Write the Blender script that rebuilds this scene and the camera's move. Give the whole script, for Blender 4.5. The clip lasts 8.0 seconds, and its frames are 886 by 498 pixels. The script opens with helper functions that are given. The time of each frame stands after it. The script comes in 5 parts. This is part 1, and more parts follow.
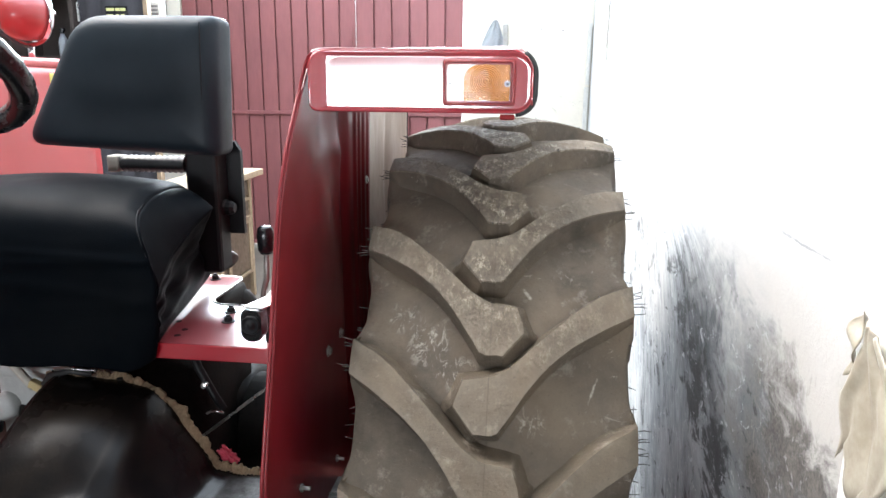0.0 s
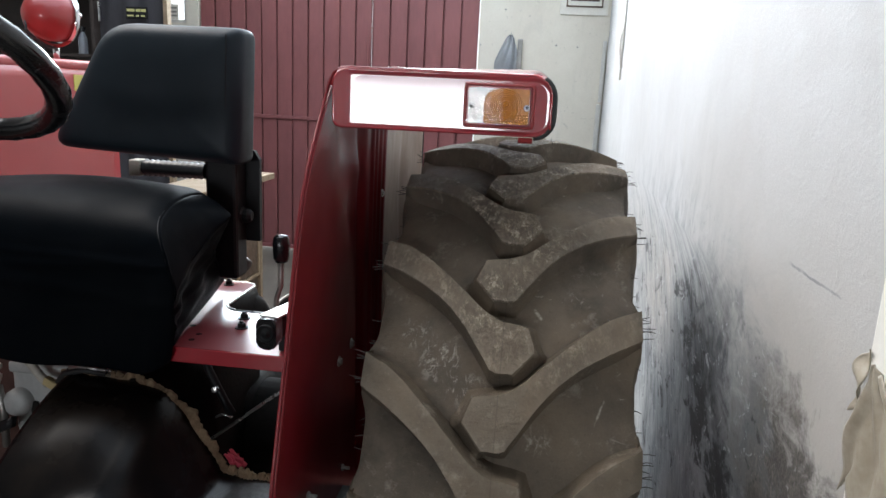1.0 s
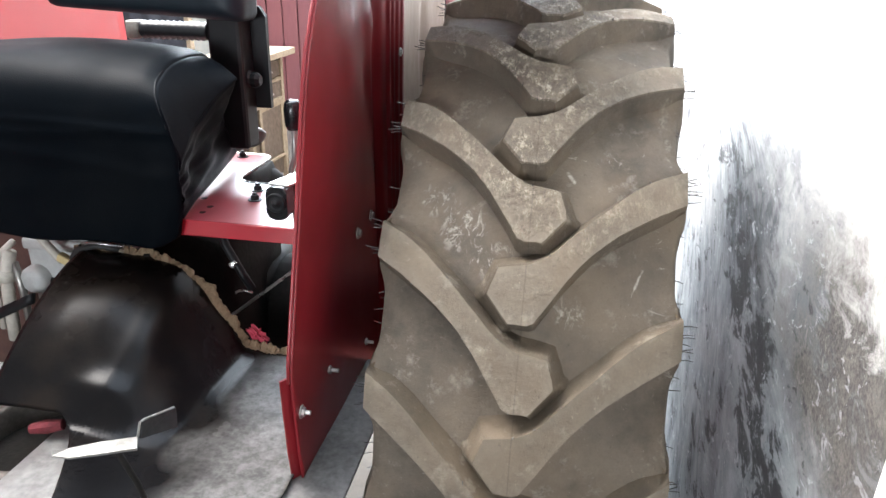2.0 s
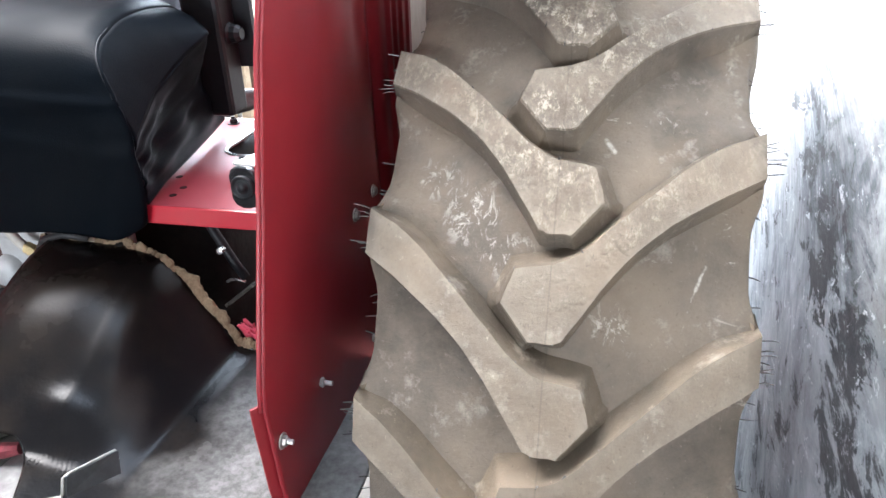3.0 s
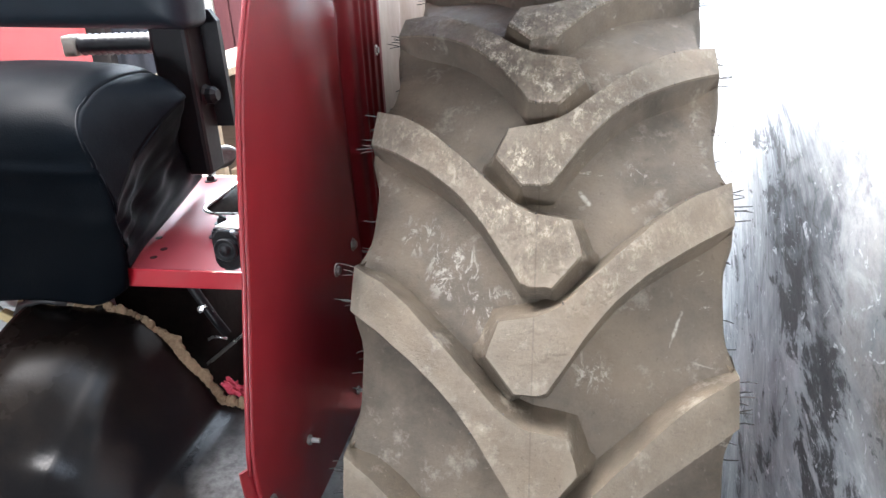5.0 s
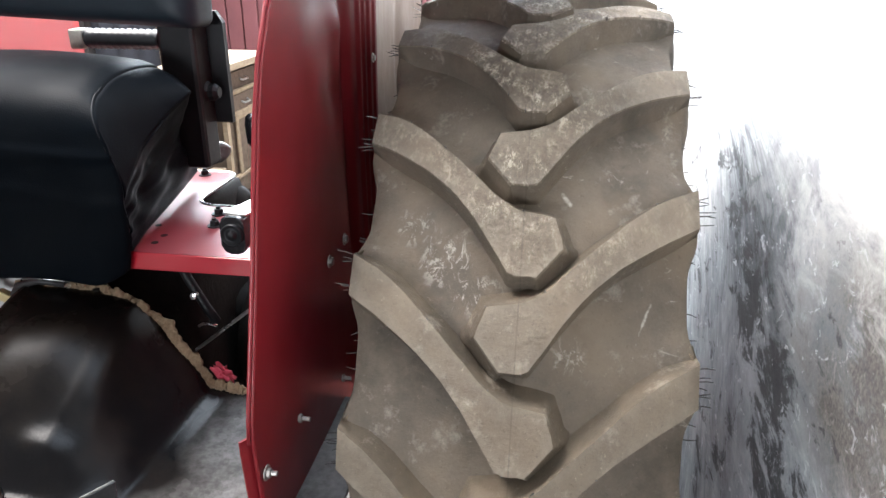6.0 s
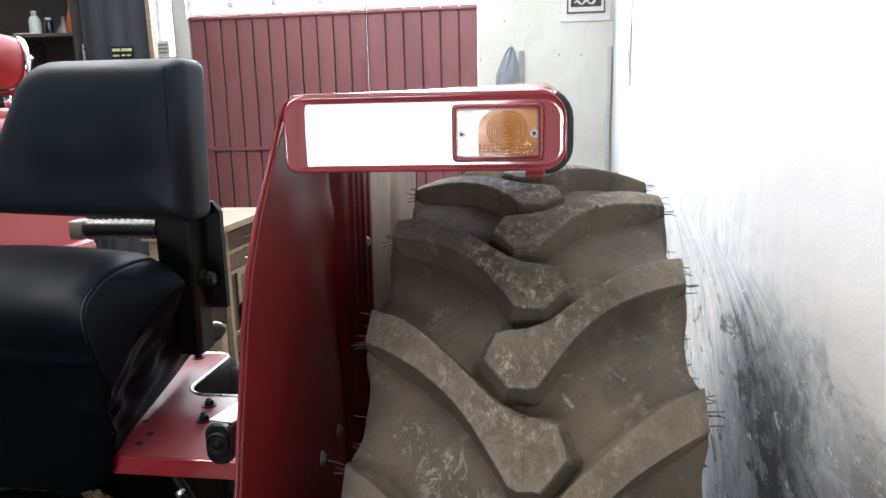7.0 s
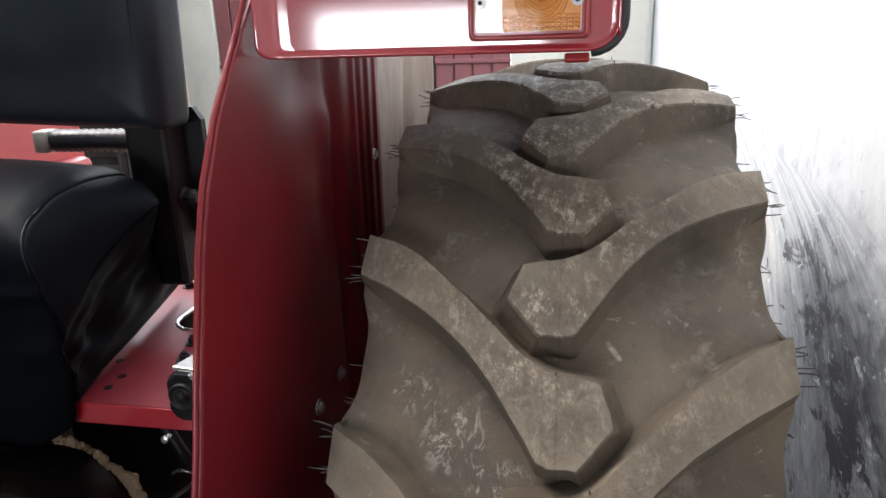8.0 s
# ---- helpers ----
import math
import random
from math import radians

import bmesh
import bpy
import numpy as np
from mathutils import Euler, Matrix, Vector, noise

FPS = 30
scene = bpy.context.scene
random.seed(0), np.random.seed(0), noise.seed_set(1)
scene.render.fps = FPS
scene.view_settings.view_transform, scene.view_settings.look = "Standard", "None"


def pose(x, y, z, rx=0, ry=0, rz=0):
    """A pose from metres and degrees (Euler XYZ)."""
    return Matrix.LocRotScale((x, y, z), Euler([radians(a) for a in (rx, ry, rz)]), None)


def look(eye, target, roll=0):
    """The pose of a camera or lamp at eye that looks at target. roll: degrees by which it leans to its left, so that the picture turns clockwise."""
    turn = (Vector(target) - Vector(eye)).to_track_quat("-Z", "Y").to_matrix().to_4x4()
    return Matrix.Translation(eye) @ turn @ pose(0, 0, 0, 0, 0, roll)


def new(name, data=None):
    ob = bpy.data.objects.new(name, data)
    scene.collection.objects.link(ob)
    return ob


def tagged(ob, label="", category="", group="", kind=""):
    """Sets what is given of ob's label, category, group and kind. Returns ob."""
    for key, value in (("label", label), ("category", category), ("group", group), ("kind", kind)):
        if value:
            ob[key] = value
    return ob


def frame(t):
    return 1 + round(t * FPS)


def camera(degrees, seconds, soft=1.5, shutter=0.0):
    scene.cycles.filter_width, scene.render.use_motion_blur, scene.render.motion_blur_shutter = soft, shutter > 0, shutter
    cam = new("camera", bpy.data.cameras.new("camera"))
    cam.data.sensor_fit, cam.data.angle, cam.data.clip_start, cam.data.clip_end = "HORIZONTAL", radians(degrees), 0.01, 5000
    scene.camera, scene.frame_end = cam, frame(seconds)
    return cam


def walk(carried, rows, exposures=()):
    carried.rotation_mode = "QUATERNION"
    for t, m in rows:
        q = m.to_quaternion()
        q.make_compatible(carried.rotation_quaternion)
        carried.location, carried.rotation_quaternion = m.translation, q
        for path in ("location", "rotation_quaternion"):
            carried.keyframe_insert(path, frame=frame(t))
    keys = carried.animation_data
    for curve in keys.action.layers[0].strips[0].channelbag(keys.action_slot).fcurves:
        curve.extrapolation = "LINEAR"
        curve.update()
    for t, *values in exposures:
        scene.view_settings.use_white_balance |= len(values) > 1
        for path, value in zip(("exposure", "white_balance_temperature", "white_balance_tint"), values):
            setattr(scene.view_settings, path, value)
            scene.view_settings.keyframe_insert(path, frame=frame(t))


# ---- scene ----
cam = camera(64.42, 8.0)
PATH = [
    (0, look((-0.0125, 0.0737, 1.5383), (-0.2356, 2.0058, 1.0720), 0.55)),
    (0.5, look((-0.0243, 0.0638, 1.5680), (-0.2374, 2.0200, 1.2105), 2.53)),
    (1, look((-0.0265, 0.0525, 1.5571), (-0.2648, 1.9885, 1.1150), 2.77)),
    (1.5, look((-0.0328, 0.0631, 1.5283), (-0.2947, 1.9393, 0.8869), 1.37)),
    (1.7, look((-0.0289, 0.0848, 1.5185), (-0.3013, 1.9362, 0.8128), 1.31)),
    (2.8, look((-0.0199, 0.3349, 1.4694), (-0.4139, 2.0968, 0.6089), -0.77)),
    (3, look((-0.0120, 0.3698, 1.4657), (-0.4300, 2.1089, 0.5706), -1.88)),
    (3.5, look((-0.0079, 0.4096, 1.4602), (-0.4502, 2.1336, 0.5480), -3.35)),
    (4, look((-0.0039, 0.4397, 1.4485), (-0.3969, 2.1612, 0.5093), -4.77)),
    (4.5, look((-0.0030, 0.4218, 1.4789), (-0.4027, 2.2016, 0.6590), -4.21)),
    (4.7, look((-0.0093, 0.3961, 1.4918), (-0.4005, 2.1831, 0.6835), -4.14)),
    (5.8, look((-0.0317, 0.2883, 1.4946), (-0.2723, 2.1180, 0.7237), 0.33)),
    (6, look((-0.0367, 0.2763, 1.4979), (-0.2993, 2.1044, 0.7303), 0.26)),
    (6.5, look((-0.0426, 0.2785, 1.5099), (-0.3385, 2.1374, 0.8341), 0.71)),
    (7, look((-0.0324, 0.3252, 1.5682), (-0.3152, 2.2651, 1.1724), -1.31)),
    (7.3, look((-0.0404, 0.3730, 1.5703), (-0.3248, 2.3246, 1.2377), -0.62)),
    (7.5, look((-0.0423, 0.4190, 1.5557), (-0.3480, 2.3546, 1.1558), -1.05)),
    (8, look((-0.0419, 0.5145, 1.5142), (-0.4084, 2.3859, 0.9111), -1.90)),
]
EXPOSURES = [(0, 1.25, 6330, 10), (0.2, 0.0, 6380, 10), (1.2, 0.0, 6380, 10), (1.5, 0.85, 6330, 10), (1.7, 1.3, 6330, 10), (2.8, 2.27, 6030, 11), (4.0, 2.62, 5960, 11), (4.7, 2.3, 6030, 11), (5.8, 1.63, 6280, 11), (6.6, 1.63, 6330, 11), (7.0, 0.55, 6380, 11), (7.3, 0.0, 6380, 11), (8, 0.75, 6430, 12)]
walk(cam, PATH, EXPOSURES)

# ---- world, sun, large lights ----
world = bpy.data.worlds.new("world")
scene.world = world
world.use_nodes = True
wn = world.node_tree
sky = wn.nodes.new("ShaderNodeTexSky")
sky.sky_type = "NISHITA"
sky.sun_disc = False
sky.sun_elevation = radians(56)
sky.sun_rotation = radians(-70)
sky.dust_density, sky.air_density, sky.ozone_density = 7.0, 1.0, 0.6
wn.links.new(sky.outputs[0], wn.nodes["Background"].inputs[0])
wn.nodes["Background"].inputs[1].default_value = 0.15

sun_data = bpy.data.lights.new("sun", "SUN")
sun_data.energy, sun_data.angle, sun_data.color = 1.0, radians(25), (1.0, 0.97, 0.93)
sun = new("sun", sun_data)
sun.matrix_basis = look((-6.5, 2.4, 10.0), (0, 0, 0))


TOP = 3.35


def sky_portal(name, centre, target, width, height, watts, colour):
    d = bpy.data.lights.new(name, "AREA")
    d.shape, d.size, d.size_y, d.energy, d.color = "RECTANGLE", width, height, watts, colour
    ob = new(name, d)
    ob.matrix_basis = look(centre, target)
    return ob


# front window is out of view, placed from its reflection in the lip
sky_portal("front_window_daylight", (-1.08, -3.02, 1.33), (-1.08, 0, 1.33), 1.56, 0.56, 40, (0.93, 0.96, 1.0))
# skylight is out of view, added to light wall and tyre from above
sky_portal("assumed_skylight", (-1.42, 3.5, TOP - 0.01), (-1.42, 3.5001, 0), 3.0, 5.4, 158, (0.77, 0.89, 1.0))
sky_portal("transom_daylight", (-1.95, 6.80, 2.77), (-1.95, 0, 1.5), 2.5, 0.6, 165, (0.84, 0.93, 1.0))

# ---- materials ----


def material(name, base, rough=0.5, metal=0.0, coat=0.0, coat_rough=0.05, spec=0.5):
    m = bpy.data.materials.new(name)
    m.use_nodes = True
    b = m.node_tree.nodes["Principled BSDF"]
    b.inputs["Base Color"].default_value = (*base, 1)
    b.inputs["Roughness"].default_value = rough
    b.inputs["Metallic"].default_value = metal
    b.inputs["Coat Weight"].default_value = coat
    b.inputs["Coat Roughness"].default_value = coat_rough
    b.inputs["Specular IOR Level"].default_value = spec
    return m


class Net:
    """Short-hand for building node trees."""

    def __init__(self, m):
        self.t = m.node_tree
        self.b = self.t.nodes["Principled BSDF"]
        self.tc = self.t.nodes.new("ShaderNodeTexCoord")

    def put(self, socket, value):
        if isinstance(value, bpy.types.NodeSocket):
            self.t.links.new(value, socket)
        elif isinstance(value, tuple) and len(value) == 3 and socket.type == "RGBA":
            socket.default_value = (*value, 1)
        else:
            socket.default_value = value

    def coords(self, scale=(1, 1, 1), space="Object", turn=(0, 0, 0)):
        n = self.t.nodes.new("ShaderNodeMapping")
        n.inputs["Scale"].default_value = scale
        n.inputs["Rotation"].default_value = [radians(a) for a in turn]
        self.t.links.new(self.tc.outputs[space], n.inputs[0])
        return n.outputs[0]

    def place(self, scale=(1, 1, 1), turn=(0, 0, 0)):
        """World position, so that shared meshes do not repeat their marks."""
        g = self.t.nodes.new("ShaderNodeNewGeometry")
        n = self.t.nodes.new("ShaderNodeMapping")
        n.inputs["Scale"].default_value = scale
        n.inputs["Rotation"].default_value = [radians(a) for a in turn]
        self.t.links.new(g.outputs["Position"], n.inputs[0])
        return n.outputs[0]

    def noise(self, scale, detail=4.0, rough=0.6, vec=None, distort=0.0):
        n = self.t.nodes.new("ShaderNodeTexNoise")
        n.inputs["Scale"].default_value = scale
        n.inputs["Detail"].default_value = detail
        n.inputs["Roughness"].default_value = rough
        n.inputs["Distortion"].default_value = distort
        self.t.links.new(vec if vec else self.tc.outputs["Object"], n.inputs["Vector"])
        return n.outputs[0]

    def ramp(self, fac, lo, hi, a=0.0, b=1.0):
        n = self.t.nodes.new("ShaderNodeMapRange")
        for k, v in zip(("Value", "From Min", "From Max", "To Min", "To Max"), (fac, lo, hi, a, b)):
            self.put(n.inputs[k], v)
        return n.outputs[0]

    def math(self, op, a, b=0.0, c=0.0):
        n = self.t.nodes.new("ShaderNodeMath")
        n.operation = op
        self.put(n.inputs[0], a), self.put(n.inputs[1], b), self.put(n.inputs[2], c)
        return n.outputs[0]

    def mix(self, fac, a, b):
        n = self.t.nodes.new("ShaderNodeMix")
        n.data_type = "RGBA"
        self.put(n.inputs["Factor"], fac), self.put(n.inputs[6], a), self.put(n.inputs[7], b)
        return n.outputs[2]

    def stroke(self, sy, sz):
        """Coordinates along the strokes on an upright wall: level near their upper limit, steeper as they fall."""
        x, y, z = self.xyz()
        n = self.t.nodes.new("ShaderNodeCombineXYZ")
        drop = self.math("MAXIMUM", self.math("SUBTRACT", 1.27, z), 0.05)
        across = self.math("ADD", y, self.math("MULTIPLY", self.math("LOGARITHM", drop, 2.718), 0.33))
        self.put(n.inputs[0], x)
        self.put(n.inputs[1], self.math("MULTIPLY", across, sy))
        self.put(n.inputs[2], self.math("MULTIPLY", z, sz))
        return n.outputs[0]

    def vec(self, op, a, b):
        n = self.t.nodes.new("ShaderNodeVectorMath")
        n.operation = op
        self.put(n.inputs[0], a), self.put(n.inputs[1], b)
        return n.outputs["Value"] if op in ("DOT_PRODUCT", "LENGTH") else n.outputs["Vector"]

    def scratch(self, place, a, b, wide, wobble):
        """1 along the straight line from a to b, 0 beyond its width."""
        way = Vector(b) - Vector(a)
        rel = self.vec("SUBTRACT", place, tuple(a))
        along = self.math("MINIMUM", self.math("MAXIMUM", self.math("DIVIDE", self.vec("DOT_PRODUCT", rel, tuple(way)), way.length_squared), 0.0), 1.0)
        comb = self.t.nodes.new("ShaderNodeCombineXYZ")
        for k in range(3):
            self.put(comb.inputs[k], self.math("MULTIPLY", along, way[k]))
        gap = self.vec("LENGTH", self.vec("SUBTRACT", rel, comb.outputs[0]), (0.0, 0.0, 0.0))
        gap = self.math("ADD", gap, self.math("MULTIPLY", self.math("ABSOLUTE", self.math("SUBTRACT", wobble, 0.5)), 0.012))
        return self.ramp(gap, wide * 0.4, wide * 1.2, 1.0, 0.0)

    def xyz(self, space="Object"):
        n = self.t.nodes.new("ShaderNodeSeparateXYZ")
        self.t.links.new(self.tc.outputs[space], n.inputs[0])
        return n.outputs

    def bump(self, height, strength=0.3, distance=0.002):
        n = self.t.nodes.new("ShaderNodeBump")
        n.inputs["Strength"].default_value = strength
        n.inputs["Distance"].default_value = distance
        self.t.links.new(height, n.inputs["Height"])
        self.t.links.new(n.outputs[0], self.b.inputs["Normal"])

    def base(self, v):
        self.put(self.b.inputs["Base Color"], v)

    def rough(self, v):
        self.put(self.b.inputs["Roughness"], v)


def grained(name, base, alt, rough=0.6, scale=8.0, fine=60.0, bump=0.2, depth=0.002, metal=0.0, coat=0.0, spec=0.5, stretch=(1, 1, 1)):
    """A surface with stains at a large scale and grain at a small one."""
    m = material(name, base, rough, metal, coat, spec=spec)
    n = Net(m)
    v = n.coords(stretch)
    large, small = n.noise(scale, 5, 0.65, v), n.noise(fine, 3, 0.6, v)
    f = n.math("ADD", n.math("MULTIPLY", large, 0.7), n.math("MULTIPLY", small, 0.3))
    n.base(n.mix(n.ramp(f, 0.35, 0.65), base, alt))
    n.rough(n.ramp(large, 0.3, 0.7, max(rough - 0.1, 0.05), min(rough + 0.12, 1)))
    n.bump(small, bump, depth)
    return m


TYRE_X, TYRE_Y, TYRE_Z, TYRE_R = -0.0537, 1.6677, 0.6766, 0.741


def rubber_material(name, dark, dusty, scuff, chewed):
    """Dusty rubber: soft stains, fine pits, rubbed scratches on the casing, flaked tops on the high bars."""
    m = material(name, dark, 0.78, spec=0.3)
    n = Net(m)
    v = n.place()
    big, mid, fine = n.noise(9, 4, 0.6, v), n.noise(34, 5, 0.65, v), n.noise(300, 3, 0.6, v)
    dust = n.ramp(n.math("ADD", n.math("MULTIPLY", big, 0.65), n.math("MULTIPLY", mid, 0.35)), 0.32, 0.68)
    c = n.mix(dust, dark, dusty)
    c = n.mix(n.ramp(fine, 0.40, 0.75, 0.0, 0.22), c, tuple(k * 0.6 for k in dark))
    # dark stains, and brown earth dried on in wide soft clouds
    c = n.mix(n.ramp(n.noise(6, 5, 0.7, n.place((1, 1, 1), (0, 60, 80))), 0.51, 0.36, 0.0, 0.6), c, tuple(k * 0.55 for k in dark))
    c = n.mix(n.ramp(n.noise(7, 4, 0.6, n.place((1, 1, 1), (50, 20, 30))), 0.46, 0.64, 0.0, 0.5), c, (0.165, 0.128, 0.090))
    # rubbed pale blotches
    c = n.mix(n.ramp(n.noise(17, 6, 0.75, n.place((1, 1, 1), (70, 10, 40))), 0.57, 0.69, 0.0, 0.5), c, (0.28, 0.248, 0.205))
    # loose short scratches in a few patches
    patch = n.ramp(n.noise(10, 2, 0.5, n.place((1, 1, 1), (20, 40, 10))), 0.55, 0.62)
    two = n.ramp(n.noise(30, 5, 0.72, n.place((0.4, 1.3, 1.3), (10, 50, 35)), 1.2), 0.63, 0.66)
    c = n.mix(n.math("MULTIPLY", n.math("MULTIPLY", patch, two), 0.45 * scuff), c, (0.40, 0.37, 0.33))
    speck = n.noise(120, 6, 0.78, n.place((1, 1, 1), (5, 30, 60)), 0.4)
    c = n.mix(n.ramp(speck, 0.40, 0.33, 0.0, 0.36 + 0.12 * chewed), c, tuple(k * 0.4 for k in dark))
    c = n.mix(n.ramp(speck, 0.63, 0.69, 0.0, 0.34 + 0.12 * chewed), c, (0.34, 0.295, 0.235))
    if scuff:
        # places where the casing was dragged over something
        torn = n.math("MAXIMUM", n.ramp(n.noise(50, 7, 0.78, n.place((1.5, 0.8, 0.6), (25, 40, 20)), 1.6), 0.54, 0.60), n.ramp(n.noise(30, 7, 0.8, n.place((1, 1, 1), (15, 45, 35)), 0.5), 0.55, 0.60))
        for at, size, strength in (((-0.150, 1.098, 1.136), 0.042, 1.0), ((-0.110, 1.064, 1.106), 0.034, 1.0), ((-0.197, 1.130, 1.166), 0.032, 0.7), ((0.010, 1.028, 1.048), 0.026, 1.0), ((0.057, 1.185, 1.229), 0.020, 0.8), ((0.03, 1.28, 1.33), 0.045, 0.6)):
            d = n.t.nodes.new("ShaderNodeVectorMath")
            d.operation = "DISTANCE"
            n.t.links.new(v, d.inputs[0])
            d.inputs[1].default_value = at
            near = n.ramp(n.math("ADD", d.outputs["Value"], n.math("MULTIPLY", n.math("SUBTRACT", mid, 0.5), 0.05)), size * 0.4, size, 1.0, 0.0)
            c = n.mix(n.math("MULTIPLY", n.math("MULTIPLY", near, torn), 0.55 * strength), c, (0.42, 0.39, 0.345))
        # single long scratches
        for a, b, wide in (((0.107, 1.082, 1.101), (0.094, 1.059, 1.073), 0.0024), ((0.094, 1.059, 1.073), (0.085, 1.038, 1.041), 0.0017), ((0.085, 1.038, 1.041), (0.088, 1.022, 1.012), 0.0012), ((0.131, 1.271, 1.273), (0.102, 1.205, 1.233), 0.0018), ((-0.185, 1.088, 1.128), (-0.110, 1.092, 1.134), 0.0016), ((-0.007, 1.157, 1.214), (0.003, 1.147, 1.204), 0.0034), ((-0.152, 1.040, 1.070), (-0.150, 0.985, 0.960), 0.0013)):
            c = n.mix(n.math("MULTIPLY", n.scratch(v, a, b, wide, mid), n.ramp(speck, 0.36, 0.56, 0.15, 0.7)), c, (0.40, 0.37, 0.325))
    g = n.t.nodes.new("ShaderNodeNewGeometry")
    sep = n.t.nodes.new("ShaderNodeSeparateXYZ")
    n.t.links.new(g.outputs["Position"], sep.inputs[0])
    x = n.math("ABSOLUTE", n.math("SUBTRACT", sep.outputs[0], TYRE_X))
    h = n.math("ADD", n.math("MULTIPLY", mid, 0.6), n.math("ADD", n.math("MULTIPLY", fine, 0.3), n.math("MULTIPLY", speck, 0.6)))
    if chewed:
        # flaked tops of the bars under the mudguard, paled to stand in for light
        pits = n.noise(84, 9, 0.84, n.place((1, 0.6, 0.6), (15, 0, 30)), 0.0)
        wander = n.math("MULTIPLY", n.math("SUBTRACT", big, 0.5), 0.35)
        high = n.ramp(n.math("ADD", sep.outputs[2], wander), 1.12, 1.27, 0.05, 1.0)
        zone = n.math("MULTIPLY", n.math("MULTIPLY", n.ramp(x, 0.06, 0.17, 1.0, 0.3), chewed), high)
        zone = n.math("MULTIPLY", zone, n.ramp(n.noise(13, 4, 0.65, n.place((1, 1, 1), (40, 20, 0))), 0.42, 0.56, 0.25, 1.0))
        c = n.mix(n.math("MULTIPLY", zone, n.ramp(pits, 0.48, 0.42, 0.0, 0.45)), c, (0.036, 0.030, 0.024))
        c = n.mix(n.math("MULTIPLY", zone, n.ramp(pits, 0.52, 0.58, 0.0, 0.8)), c, (0.44, 0.395, 0.32))
        h = n.math("ADD", h, n.math("MULTIPLY", n.math("MULTIPLY", pits, zone), 11.0))
        # rubbed pale arrises
        worn = n.math("MULTIPLY", n.ramp(g.outputs["Pointiness"], 0.52, 0.60, 0.0, 0.30), n.ramp(mid, 0.35, 0.6, 0.3, 1.0))
        c = n.mix(worn, c, (0.32, 0.285, 0.235))
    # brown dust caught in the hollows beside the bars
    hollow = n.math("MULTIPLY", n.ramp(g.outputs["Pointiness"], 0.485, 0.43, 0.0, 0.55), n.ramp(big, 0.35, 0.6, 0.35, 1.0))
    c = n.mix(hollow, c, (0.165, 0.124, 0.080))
    c = n.mix(n.ramp(x, 0.0005, 0.0012, 0.25, 0.0), c, (0.04, 0.033, 0.026))
    n.base(c)
    n.rough(n.ramp(mid, 0.3, 0.7, 0.66, 0.9))
    n.bump(h, 0.55, 0.004)
    return m


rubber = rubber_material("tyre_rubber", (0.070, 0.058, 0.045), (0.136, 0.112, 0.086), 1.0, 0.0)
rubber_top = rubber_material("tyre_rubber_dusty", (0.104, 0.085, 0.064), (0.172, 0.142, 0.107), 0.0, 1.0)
# brown flanks, darkened to paint in the shade band beside each bar
rubber_flank = rubber_material("tyre_rubber_brown_shade", (0.056, 0.044, 0.031), (0.090, 0.071, 0.050), 0.0, 0.0)
rubber_hair = grained("rubber_hair", (0.022, 0.020, 0.018), (0.05, 0.045, 0.04), 0.5, 30, 200, 0.1, 0.0005)


def paint_material(name, base, alt, rough, coat, ior=1.5, gloss=(0.05, 0.16)):
    m = material(name, base, rough, 0.0, coat, 0.06)
    n = Net(m)
    big, small = n.noise(5, 2, 0.5), n.noise(120, 3, 0.6)
    n.base(n.mix(n.ramp(big, 0.1, 0.9), base, alt))
    n.rough(n.ramp(n.noise(9, 2, 0.5), 0.1, 0.9, rough - 0.05, rough + 0.10))
    n.b.inputs["Coat IOR"].default_value = ior
    n.put(n.b.inputs["Coat Roughness"], n.ramp(big, 0.1, 0.9, *gloss))
    n.bump(n.math("ADD", n.math("MULTIPLY", n.noise(5, 2, 0.5), 3.0), n.math("MULTIPLY", small, 0.06)), 0.08, 0.01)
    return m


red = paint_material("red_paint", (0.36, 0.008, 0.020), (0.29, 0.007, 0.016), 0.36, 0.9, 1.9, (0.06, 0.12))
# same paint on the upright panel, darkened for the dark surroundings it mirrors
red_inner = paint_material("red_paint_inner_shaded", (0.190, 0.0090, 0.0135), (0.145, 0.0085, 0.0135), 0.45, 0.40, 1.45, (0.16, 0.30))
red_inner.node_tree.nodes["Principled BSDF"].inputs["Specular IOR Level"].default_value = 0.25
beige_skin = grained("beige_inner_skin", (0.44, 0.36, 0.30), (0.28, 0.215, 0.175), 0.55, 7, 70, 0.2, 0.002, stretch=(1, 1, 0.3))
red_dark = paint_material("red_paint_dull", (0.30, 0.016, 0.016), (0.22, 0.016, 0.016), 0.42, 0.4)
red_far = paint_material("red_paint_faded", (0.40, 0.035, 0.035), (0.33, 0.03, 0.03), 0.4, 0.4)
gate_red = grained("gate_oxide_paint", (0.255, 0.086, 0.084), (0.195, 0.066, 0.066), 0.5, 3.0, 40, 0.12, 0.002, stretch=(1, 1, 0.25))
vinyl = material("black_vinyl", (0.008, 0.009, 0.011), 0.5, spec=0.22)
n = Net(vinyl)
n.base(n.mix(n.ramp(n.noise(5, 4, 0.6), 0.35, 0.7), (0.006, 0.0105, 0.015), (0.012, 0.019, 0.0255)))
n.rough(n.ramp(n.noise(9, 4, 0.6), 0.3, 0.7, 0.44, 0.60))
n.bump(n.math("ADD", n.noise(420, 2, 0.5), n.math("MULTIPLY", n.noise(9, 3, 0.5), 3.0)), 0.2, 0.0015)
vinyl_dull = material("worn_seat_cover", (0.010, 0.010, 0.010), 0.5, spec=0.028)
n = Net(vinyl_dull)
